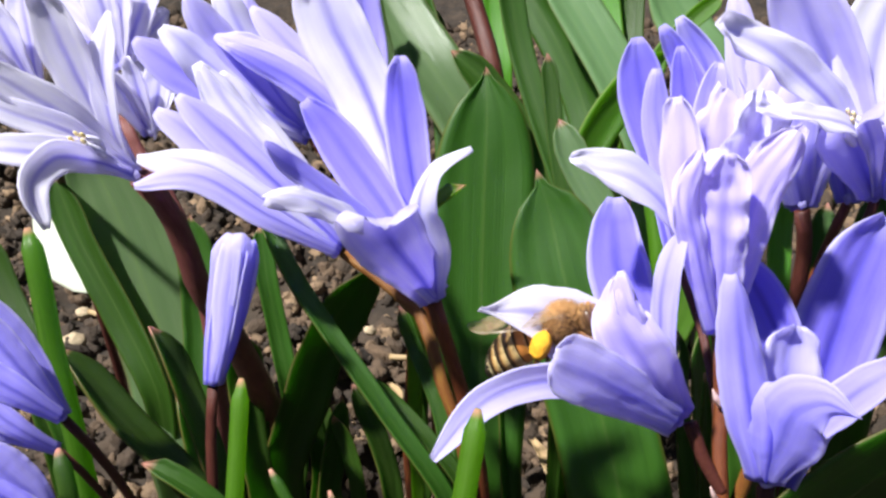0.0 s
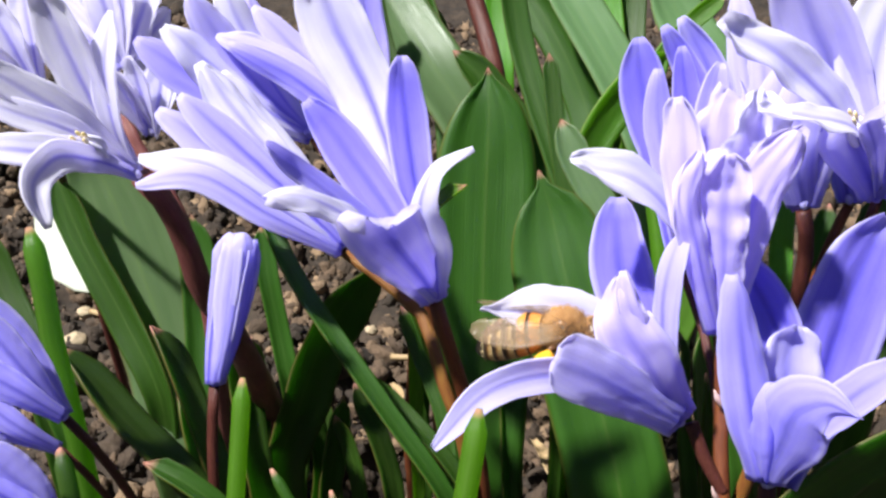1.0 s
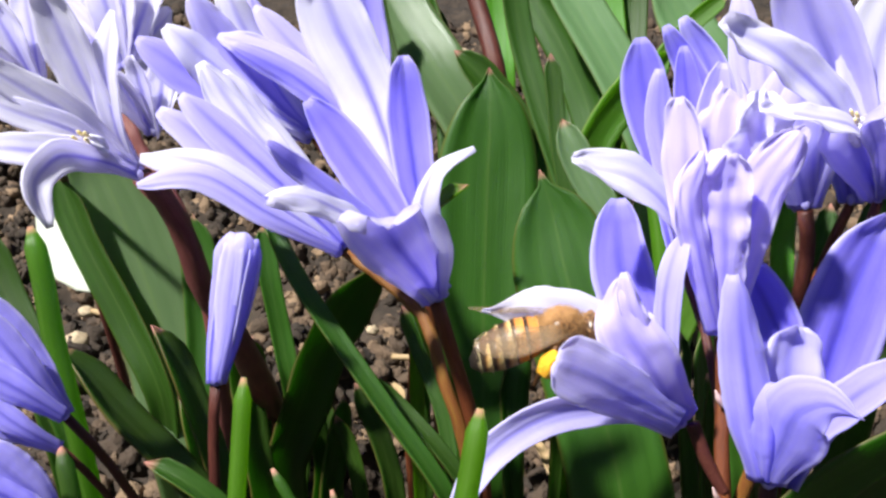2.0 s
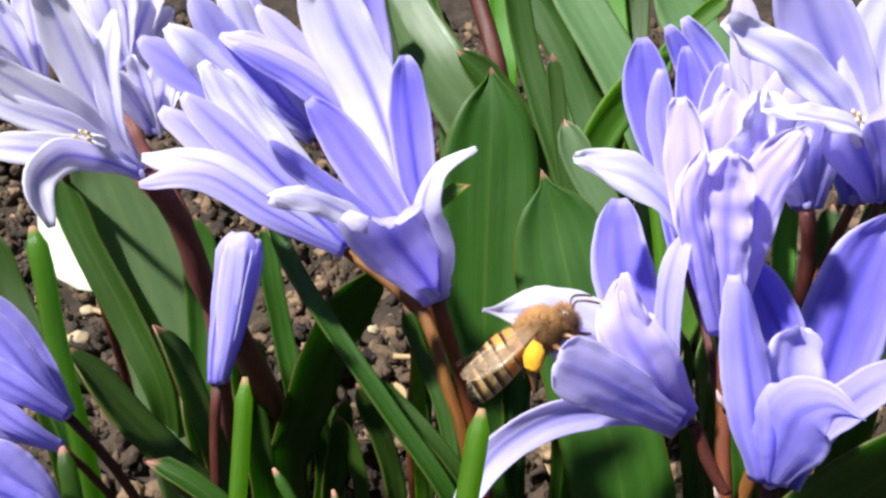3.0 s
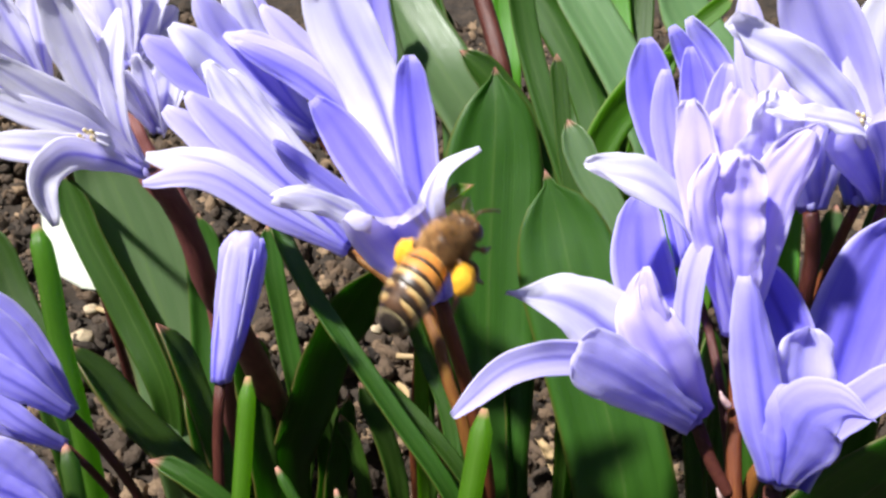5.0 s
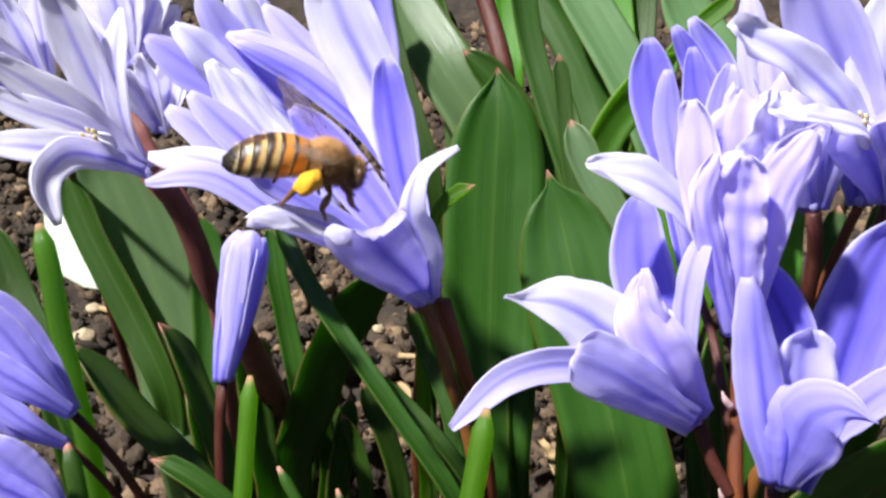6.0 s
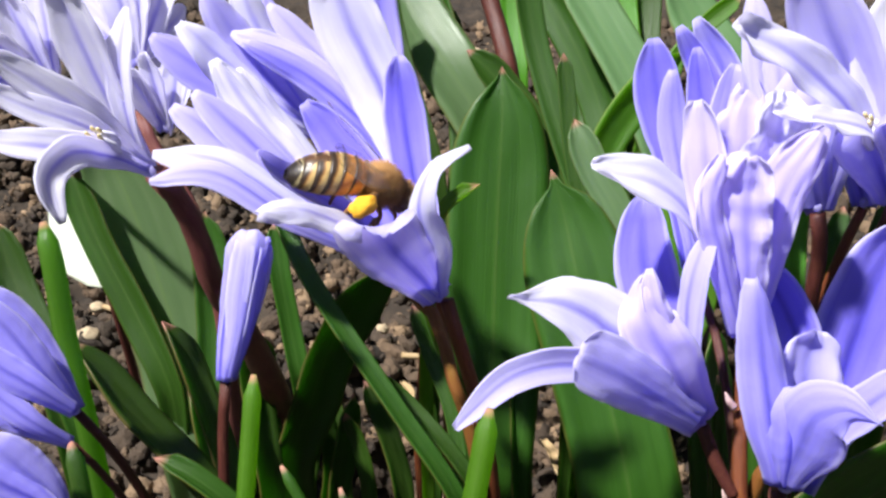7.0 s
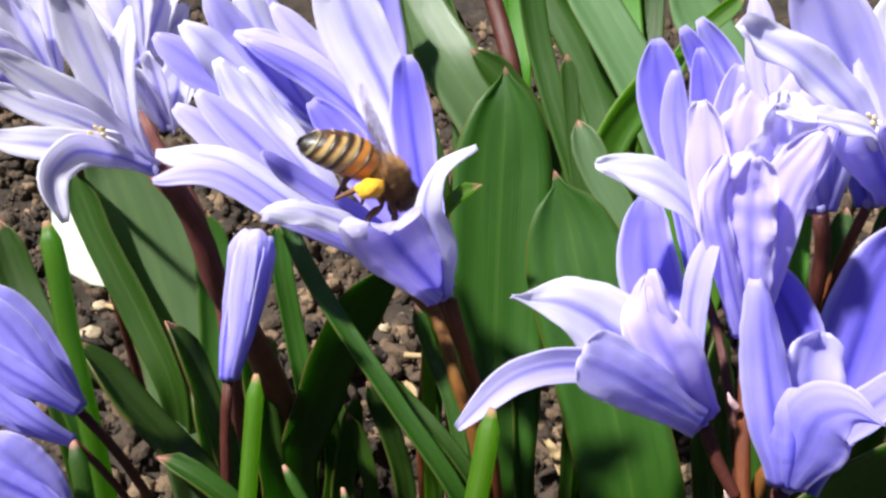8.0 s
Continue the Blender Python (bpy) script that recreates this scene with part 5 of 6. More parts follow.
leaf(right_leaves, [(42.7, 110.1, -2), (42.7, 110.1, 23.8), (42.7, 110.1, 49.6), (43.1, 115.2, 58.5), (43.8, 121.1, 66.8), (44.5, 125.3, 72.1)], 3.2, (-0.30, -0.82, 0.49), (-0.29, -0.73, 0.62), 0.4, material=LEAF_BRIGHT)
leaf(right_leaves, [(47.8, 116.8, -2), (47.8, 116.8, 27.7), (47.8, 116.8, 57.4), (49.6, 122.5, 65.2), (51.1, 126, 69.3)], 3.3, (-0.31, -0.74, 0.60), (-0.27, -0.68, 0.68), 0.4)
leaf(right_leaves, [(54.4, 113.9, -2), (54.4, 113.9, 25.1), (54.4, 113.9, 52.3), (57.1, 121.8, 63.9), (58.2, 127.1, 71.2)], 6.7, (-0.35, -0.74, 0.58), (-0.36, -0.72, 0.59), 0.4)
leaf(right_leaves, [(41.5, 107.2, -2), (41.5, 107.2, 15.4), (41.5, 107.2, 32.8), (40.9, 111.8, 42.6), (41, 117, 53.7)], 6.8, (-0.26, -0.88, 0.39), (-0.28, -0.87, 0.41), 0.4)
leaf(right_leaves, [(31.2, 102.6, -2.0), (31.2, 102.6, 36.7), (30.5, 105.7, 44.0), (30.1, 109.6, 50.9), (29.7, 114.3, 56.9)], 5.4, (0.85, -0.5, 0.15), (0.85, -0.5, 0.15), 0.4)
leaf(right_leaves, [(39.6, 101.1, -2.0), (39.6, 101.1, 38.1), (38.7, 104.8, 46.6), (37.9, 108.7, 53.4), (37.5, 113.5, 59.6)], 4.6, (0.8, -0.55, 0.2), (0.8, -0.55, 0.2), 0.4)
leaf(right_leaves, [(35.6, 108.5, -2.0), (35.6, 108.5, 31.0), (35.2, 112.6, 40.0), (35.4, 117.2, 48.0)], 4.0, (0.85, -0.5, 0.15), (0.85, -0.5, 0.15), 0.4)
stem(back_leaves, "stalk", [(4.3, 198.6, 79), (6.9, 192.4, 72.3), (9.1, 185.4, 66.1), (10.6, 187.4, 32.1), (12.1, 189.4, -2)], [1.90, 2.11], STEM_DARK)
leaf(soil_leaves, [(-35.3, 146.5, -2), (-35.3, 146.5, -0.6), (-35.3, 146.5, 0.8), (-36.8, 153.7, 13.2), (-38.3, 158.8, 22.1)], 7.2, (0.87, -0.37, 0.32), (0.87, -0.34, 0.35), 0.4)
leaf(soil_leaves, [(10.1, 123.8, -2), (10.1, 123.8, 8.7), (10.1, 123.8, 19.4), (9.7, 130.7, 31.4), (9.2, 134.2, 37.5)], 5.2, (0.73, -0.58, 0.36), (0.73, -0.57, 0.38), 0.4)
leaf(soil_leaves, [(-27.1, 93, -2), (-27.1, 93, 23), (-27.1, 93, 48.1), (-29.7, 96.9, 54.9), (-31.1, 99.2, 58.9)], 3.9, (0.86, -0.21, 0.46), (0.87, -0.23, 0.42), 0.4)
# the low soil leaves from here on are added to shade and cover bright soil
leaf(soil_leaves, [(-30.9, 132.9, -2), (-30.9, 132.9, 5.6), (-30.9, 132.9, 13.3), (-31.4, 141.3, 27.8), (-32, 145.2, 34.5)], 6.5, (0.87, -0.41, 0.27), (0.87, -0.39, 0.30), 0.4)
leaf(soil_leaves, [(-19.7, 132.6, -2), (-19.7, 132.6, 3.3), (-19.7, 132.6, 8.6), (-18.1, 138.7, 19.2), (-17.1, 142, 24.9)], 6.0, (0.81, -0.56, 0.20), (0.80, -0.56, 0.19), 0.4)
leaf(soil_leaves, [(-28.7, 124.6, -2), (-28.7, 124.6, 9.4), (-28.7, 124.6, 20.9), (-31.3, 131.6, 32.9), (-33.5, 136, 40.5)], 7.0, (0.87, -0.33, 0.38), (0.86, -0.30, 0.42), 0.4)
leaf(soil_leaves, [(-21.8, 136.8, -14.0), (-21.8, 136.8, 3.9), (-20.7, 136.9, 12.1), (-21.1, 138.7, 19.2), (-22.1, 140.2, 23.9)], 3.4, (0.5, -0.7, 0.5), (0.4, -0.8, 0.45), 0.4)
leaf(soil_leaves, [(-13.8, 134.1, -14.0), (-13.8, 134.1, 3.3), (-14.3, 134.9, 12.7), (-16.1, 137.4, 19.0), (-18.0, 138.8, 23.3)], 3.0, (-0.3, -0.8, 0.5), (-0.3, -0.8, 0.5), 0.4)
leaf(soil_leaves, [(-8.1, 134.3, -14.0), (-8.1, 134.3, 3.7), (-9.5, 137.4, 13.0), (-12.3, 141.4, 20.0), (-15.5, 145.3, 24.7)], 4.2, (0.6, -0.6, 0.5), (0.5, -0.7, 0.5), 0.4)
leaf(soil_leaves, [(-4.0, 132.6, -14.0), (-4.0, 132.6, 4.7), (-3.6, 134.3, 15.7), (-4.3, 137.3, 22.8), (-5.4, 140.0, 27.6)], 3.6, (0.2, -0.85, 0.5), (0.2, -0.85, 0.5), 0.4)
leaf(soil_leaves, [(-18.5, 141.5, 0.1), (-19.3, 145.0, 10.1), (-20.8, 148.5, 16.1), (-22.4, 151.2, 19.0)], 3.2, (-0.4, -0.8, 0.4), (-0.4, -0.8, 0.4), 0.4)
leaf(soil_leaves, [(-26.2, 140.0, -14.0), (-26.2, 140.0, 1.5), (-25.2, 143.4, 11.4), (-23.5, 147.4, 18.3), (-21.5, 151.6, 23.6)], 4.0, (0.5, -0.75, 0.4), (0.5, -0.75, 0.4), 0.4)

pebble((-80.3, 191.6, 1.2), (2.6, 2.1, 1.7), 0.4, "pale cream pebble half sunk in the soil")
pebble((-72.1, 194.2, 0.9), (2.0, 1.6, 1.3), 1.2, "pale cream pebble half sunk in the soil")
pebble((-35.5, 195.3, 0.7), (1.6, 1.3, 1.0), 0.2, "pale cream pebble half sunk in the soil")
pebble((-62.6, 176, 1), (2.2, 1.8, 1.4), 2.0, "pale cream pebble half sunk in the soil")
pebble((-81.6, 203.2, 0.9), (1.9, 1.5, 1.2), 0.8, "pale cream pebble half sunk in the soil")
pebble((-26, 176, 0.8), (1.7, 1.4, 1.1), 2.4, "pale cream pebble half sunk in the soil")
pebble((-6.5, 212.8, 0.7), (1.6, 1.3, 1.0), 1.1, "pale cream pebble half sunk in the soil")
pebble((-16.2, 196.4, 0.7), (1.5, 1.2, 1.0), 0.5, "pale cream pebble half sunk in the soil")
pebble((-43.9, 185.8, 0.8), (1.7, 1.4, 1.1), 1.9, "pale cream pebble half sunk in the soil")
pebble((6.4, 375.2, 1.2), (2.6, 2.1, 1.7), 0.3, "pale cream pebble half sunk in the soil")
dry_leaf([(16.9, 158.4, 1.5), (18.7, 152, 2.7), (20.7, 147.1, 2.1), (23.3, 147.7, 0.7)], 3.2, (0.1, -0.3, 0.95), "curled tan scrap of dead leaf on the soil")
dry_leaf([(-22, 183.8, 1.5), (-23.6, 180.8, 2.7), (-26.4, 179.4, 2.1)], 2.5, (0.1, -0.3, 0.95), "curled tan scrap of dead leaf on the soil")
dry_leaf([(-10.9, 176, 1.5), (-9, 170.4, 2.7), (-9.4, 166, 2.1)], 2.2, (0.1, -0.3, 0.95), "curled tan scrap of dead leaf on the soil")
twig([(-80.3, 203.2, 1.2), (-72.9, 199.8, 2), (-66.8, 203.2, 2.8)], 0.7, "thin brown dry twig lying on the soil")
twig([(-11.3, 185.8, 1.2), (-5.9, 183.8, 2), (-1.6, 176, 2.8)], 0.7, "thin brown dry twig lying on the soil")
shoot(back_leaves, [(35.4, 204.8, -2), (35.4, 204.8, 24.8), (35.4, 204.8, 51.7), (35, 211.5, 61.3), (34.2, 215.6, 68.4)], 5.8, (-0.17, -0.81, 0.56), (-0.17, -0.86, 0.48), 0.4, material=LEAF_BRIGHT)

far_bud_scilla = plant((31.7, 223.5, 0), "scilla bud, small and blue, far back among the leaves")
far_bud = flower(far_bud_scilla, (31.8, 222.8, 60.9))
tepal(far_bud, [(31.8, 222.8, 60.9), (31, 223.8, 64.6), (30.4, 227.5, 69)], 3.6, (-0.11, -0.97, 0.23), (-0.18, -0.77, 0.62), 0.6, ruffle=0.05, material=PETAL_BLUE_SHADED)
tepal(far_bud, [(31.8, 222.8, 60.9), (31.7, 225.7, 64), (31, 227.5, 69)], 3.7, (0.16, 0.72, -0.68), (0.13, 0.94, -0.31), 0.6, ruffle=0.05, material=PETAL_BLUE_SHADED)
tepal(far_bud, [(31.8, 222.8, 60.9), (31.9, 223.8, 64.6), (31.6, 227.5, 69)], 3.6, (-0.14, -0.96, 0.26), (-0.17, -0.76, 0.63), 0.6, ruffle=0.05, material=PETAL_BLUE_SHADED)
tepal(far_bud, [(31.8, 222.8, 60.9), (32.7, 225.7, 64), (32.2, 227.5, 69)], 3.7, (0.05, 0.72, -0.70), (0.14, 0.94, -0.31), 0.6, ruffle=0.05, material=PETAL_BLUE_SHADED)
tepal(far_bud, [(31.8, 222.8, 60.9), (32.9, 223.8, 64.6), (32.8, 227.5, 69)], 3.6, (-0.14, -0.95, 0.29), (-0.16, -0.76, 0.63), 0.6, ruffle=0.05, material=PETAL_BLUE_SHADED)
stem(far_bud_scilla, "stalk", [(31.8, 222.8, 60.9), (32.3, 218.7, 53.8), (32.8, 219.2, 25.9), (33.3, 219.7, -2)], [0.85, 0.97], STEM_DARK)


# ---- the honeybee ----
def bee_materials():
    def banded(name, stops):
        k = Nodes(name)
        u, v = across_along(k)
        speck = k.noise(k.place(), 900, 4.0)
        ragged = k.noise(k.uv((9, 1, 1)), 1.0, 2.0)
        back = k.maths("SINE", k.maths("MULTIPLY", k.maths("ADD", u, 1.0), math.pi))
        v = k.maths("ADD", v, k.maths("MULTIPLY", k.maths("SUBTRACT", back, 0.55), 0.16))
        at = k.maths("ADD", v, k.maths("ADD", k.maths("MULTIPLY", k.maths("SUBTRACT", speck, 0.5), 0.14), k.maths("MULTIPLY", k.maths("SUBTRACT", ragged, 0.5), 0.3)))
        k.link(k.ramp(at, stops), k.bsdf.inputs["Base Color"])
        k.bsdf.inputs["Roughness"].default_value = 0.42
        k.link(k.bump(speck, 0.4, 0.0002), k.bsdf.inputs["Normal"])
        return k.mat

    band = banded("bee_band_amber", [(0.0, (0.55, 0.36, 0.16)), (0.15, (0.62, 0.26, 0.05)), (0.70, (0.50, 0.19, 0.04)), (0.84, (0.035, 0.016, 0.008))])
    pale_band = banded("bee_band_straw", [(0.0, (0.46, 0.36, 0.17)), (0.42, (0.44, 0.28, 0.10)), (0.56, (0.18, 0.08, 0.025)), (0.68, (0.028, 0.016, 0.010))])
    dark_band = banded("bee_band_black", [(0.0, (0.40, 0.35, 0.20)), (0.16, (0.30, 0.25, 0.13)), (0.28, (0.02, 0.013, 0.009)), (1.0, (0.012, 0.009, 0.008))])
    k = Nodes("bee_wing")
    u, v = across_along(k)
    veins = k.tree.nodes.new("ShaderNodeTexVoronoi")
    veins.feature = "DISTANCE_TO_EDGE"
    veins.inputs["Scale"].default_value = 3.2
    k.link(k.uv((1.0, 2.0, 1)), veins.inputs["Vector"])
    line = k.maths("SUBTRACT", 1.0, k.maths("DIVIDE", veins.outputs["Distance"], 0.045), clamp=True)
    k.link(k.mix(line, (0.42, 0.30, 0.18), (0.10, 0.045, 0.02)), k.bsdf.inputs["Base Color"])
    k.link(k.maths("ADD", 0.16, k.maths("MULTIPLY", line, 0.55)), k.bsdf.inputs["Alpha"])
    k.bsdf.inputs["Roughness"].default_value = 0.30
    k.bsdf.inputs["Specular IOR Level"].default_value = 0.8
    wing = k.mat
    return band, pale_band, dark_band, wing


BEE_BAND, BEE_PALE_BAND, BEE_DARK_BAND, BEE_WING = bee_materials()
BEE_CHITIN = plain("bee_chitin", (0.045, 0.022, 0.012), (0.10, 0.05, 0.025), 700, 0.35)
BEE_LEG = plain("bee_leg", (0.08, 0.035, 0.015), (0.22, 0.10, 0.035), 500, 0.4)
BEE_FUR = plain("bee_fur", (0.26, 0.125, 0.04), (0.44, 0.25, 0.10), 800, 0.8)
BEE_FRINGE = plain("bee_fringe", (0.45, 0.33, 0.18), (0.62, 0.50, 0.30), 800, 0.8)
POLLEN = plain("pollen", (0.75, 0.33, 0.01), (0.90, 0.50, 0.02), 2500, 0.75, 0.8, 0.0004)


def hairs(rng, centre, radii, count, length, front=-2.0, lean=-0.5):
    """Fine hairs standing on a rounded body, swept back."""
    bm = bmesh.new()
    for _ in range(count):
        d = Vector((rng.gauss(0, 1), rng.gauss(0, 1), rng.gauss(0, 1))).normalized()
        if d.x < front:
            continue
        root = Vector(centre) + Vector((d.x * radii[0], d.y * radii[1], d.z * radii[2])) * 0.97
        aim = (d + Vector((lean * rng.random(), rng.uniform(-0.3, 0.3), rng.uniform(-0.3, 0.3)))).normalized()
        tip = root + aim * length * rng.uniform(0.6, 1.2)
        a = aim.orthogonal().normalized() * 0.038
        b = aim.cross(a)
        foot = [bm.verts.new((root + a * math.cos(w) + b * math.sin(w)) * MM) for w in (0, 2.09, 4.19)]
        top = bm.verts.new(tip * MM)
        for i in range(3):
            bm.faces.new((foot[i], foot[(i + 1) % 3], top))
    return bm


def spine(s):
    """The line of the abdomen from waist 0 to tail 1, drooping a little."""
    return Vector((-1.9 - 7.0 * s, 0, 0.1 - 0.3 * s - 1.5 * s * s))


def girth(s):
    return 2.25 * math.sqrt(max(0.05, 1 - ((s - 0.42) / 0.6) ** 2))


def bee_segment(a, b):
    """One overlapping plate ring of the abdomen."""
    bm = bmesh.new()
    uvs = bm.loops.layers.uv.new("UVMap")
    rows, sides, rings = 6, 20, []
    for i in range(rows + 1):
        s = a + (b - a) * i / rows
        flare = 1.0 + 0.014 * (i / rows) - 0.02 * max(0, 1 - i)
        c, r = spine(s), girth(s) * flare
        rings.append([bm.verts.new((c + Vector((0, math.cos(w) * r, math.sin(w) * r * 0.92))) * MM) for w in (2 * math.pi * j / sides for j in range(sides))])
    c = spine(b)
    rings.append([bm.verts.new((c + Vector((0.1, math.cos(w), math.sin(w) * 0.92)) * girth(b) * 0.95) * MM) for w in (2 * math.pi * j / sides for j in range(sides))])
    for i in range(rows + 1):
        for j in range(sides):
            f = bm.faces.new((rings[i][j], rings[i][(j + 1) % sides], rings[i + 1][(j + 1) % sides], rings[i + 1][j]))
            for loop, (uu, vv) in zip(f.loops, ((j, i), (j + 1, i), (j + 1, i + 1), (j, i + 1))):
                loop[uvs].uv = (uu / sides, min(1, vv / rows))
    bmesh.ops.recalc_face_normals(bm, faces=bm.faces)
    return bm


def build_bee():
    rng = random.Random(11)
    hind_legs = []
    bee = tagged(empty("honeybee", (0, 0, 0)), "furry brown honeybee with banded abdomen and yellow pollen loads", "bee")
    thorax = part("thorax", ball((0, 0, 0), (2.05, 1.85, 1.75), rings=14, sides=20, rough=0.05), BEE_CHITIN, bee)
    part("fur", hairs(rng, (0, 0, 0), (2.05, 1.85, 1.75), 5200, 0.85), BEE_FUR, thorax, "short tawny fur")
    head = part("head", ball((2.75, 0, -0.55), (0.95, 1.65, 1.55), rings=12, sides=18, rough=0.04), BEE_CHITIN, bee, at=(2.2, 0, -0.4))
    part("fur", hairs(rng, (2.75, 0, -0.55), (0.95, 1.5, 1.5), 900, 0.5), BEE_FUR, head, "short tawny fur")
    for side in (1, -1):
        part("eye", ball((2.95, side * 1.3, -0.45), (0.55, 0.5, 1.05), rings=10, sides=12), BEE_CHITIN, head, "dark oval eye")
        part("antenna", tube([(3.5, side * 0.4, 0.0), (4.2, side * 0.9, 0.6), (5.2, side * 1.4, 0.1), (5.9, side * 1.6, -0.6)], [0.1, 0.13, 0.11], 8, 14), BEE_CHITIN, head)
    abdomen = part("abdomen", tube([spine(s) for s in (0.0, 0.25, 0.5, 0.75, 0.97)], [0.7, 1.75, 2.0, 1.6, 0.4], 18, 20), BEE_CHITIN, bee, at=(-1.9, 0, 0))
    cuts = [0.02, 0.19, 0.36, 0.53, 0.69, 0.84, 1.0]
    for i in range(6):
        part("segment", bee_segment(cuts[i] - 0.005, cuts[i + 1] + 0.02), BEE_BAND if i < 2 else BEE_PALE_BAND if i < 5 else BEE_DARK_BAND, abdomen)
    part("fur", hairs(rng, (-2.6, 0, 0.0), (1.2, 1.75, 1.6), 700, 0.6), BEE_FUR, abdomen, "pale short fur")
    for i in range(1, 6):
        s = (cuts[i] + cuts[i + 1]) / 2 - 0.05
        part("fringe", hairs(rng, spine(s), (0.35, girth(s), girth(s) * 0.92), 150, 0.3, lean=-1.6), BEE_FRINGE, abdomen, "pale fringe of hair")
    for side in (1, -1):
        for name, root, knee, ankle, foot, r in (
                ("front_leg", (1.4, 1.0, -1.2), (2.4, 1.9, -2.0), (3.0, 1.6, -3.0), (3.9, 1.5, -3.6), 0.24),
                ("middle_leg", (0.2, 1.1, -1.4), (0.5, 2.5, -1.8), (0.2, 2.5, -3.4), (0.8, 2.6, -4.6), 0.26),
                ("hind_leg", (-0.8, 1.1, -1.2), (-0.9, 2.4, 0.3), (-2.7, 2.9, -1.8), (-3.6, 2.6, -3.8), 0.30)):
            q = [Vector((p[0], p[1] * side, p[2])) for p in (root, knee, ankle, foot)]
            leg = part(name, tube([q[0], q[0].lerp(q[1], 0.6), q[1], q[1].lerp(q[2], 0.5), q[2], q[2].lerp(q[3], 0.5), q[3]],
                                  [r, r * 1.25, r * 0.8, r * 1.5, r * 1.2, r * 0.8, r * 0.45], 10, 24, 0.1), BEE_LEG, bee, at=q[0])
            if name == "hind_leg":
                hind_legs.append(leg)
                turn = (q[2] - q[1]).to_track_quat("Z", "Y").to_matrix()
                part("pollen_load", ball(q[1].lerp(q[2], 0.58) + Vector((0.1, side * 0.5, 0.1)), (1.05, 0.95, 1.4), turn, 14, 18, 0.22), POLLEN, leg, "packed yellow pollen")
    wings = []
    for side in (1, -1):
        for name, root, length, width in (("forewing", (0.5, 1.25, 1.25), 8.8, 3.0), ("hindwing", (-0.5, 1.15, 1.05), 6.2, 2.1)):
            q = Vector((root[0], root[1] * side, root[2]))
            pts = [q, q + Vector((0.25, 0.35 * length * side, 0.1)), q + Vector((0.0, 0.7 * length * side, 0.12)), q + Vector((-0.5, length * side, 0.0))]
            bm = blade(pts, width, (0, 0, 1), (0, 0, 1), 0.06, tepal_outline, 0.03, 14, 6, 0.0, 0.03, side)
            wings.append((part(name, bm, BEE_WING, bee, "clear veined wing", q), side, name))
    return bee, wings, hind_legs[0]


honeybee, bee_wings, far_hind_leg = build_bee()


# ---- what moves ----
SIGHT = Vector((0, math.cos(radians(30)), -math.sin(radians(30))))


def sway(ob, rows):
    """Rows of seconds, the shift along x and z in millimetres, and two turns in degrees: about the line of sight (clockwise) and about x."""
    rest = ob.location.copy()
    walk(ob, [(t, Matrix.Translation(rest + Vector((dx, 0, dz)) * MM) @ Matrix.Rotation(radians(lean), 4, SIGHT) @ Matrix.Rotation(radians(nod), 4, "X"))
              for t, dx, dz, lean, nod in rows])


def wing_pose(rest, side, name, beat, spread):
    """Folded back over the body, or beating."""
    sweep = (85 if name == "forewing" else 80) * (1 - spread) + 10 * spread
    return Matrix.Translation(rest) @ Matrix.Rotation(radians(side * sweep), 4, "Z") @ Matrix.Rotation(radians(side * (6 + beat)), 4, "X") @ Matrix.Rotation(radians(34 * (1 - spread)), 4, "Y")


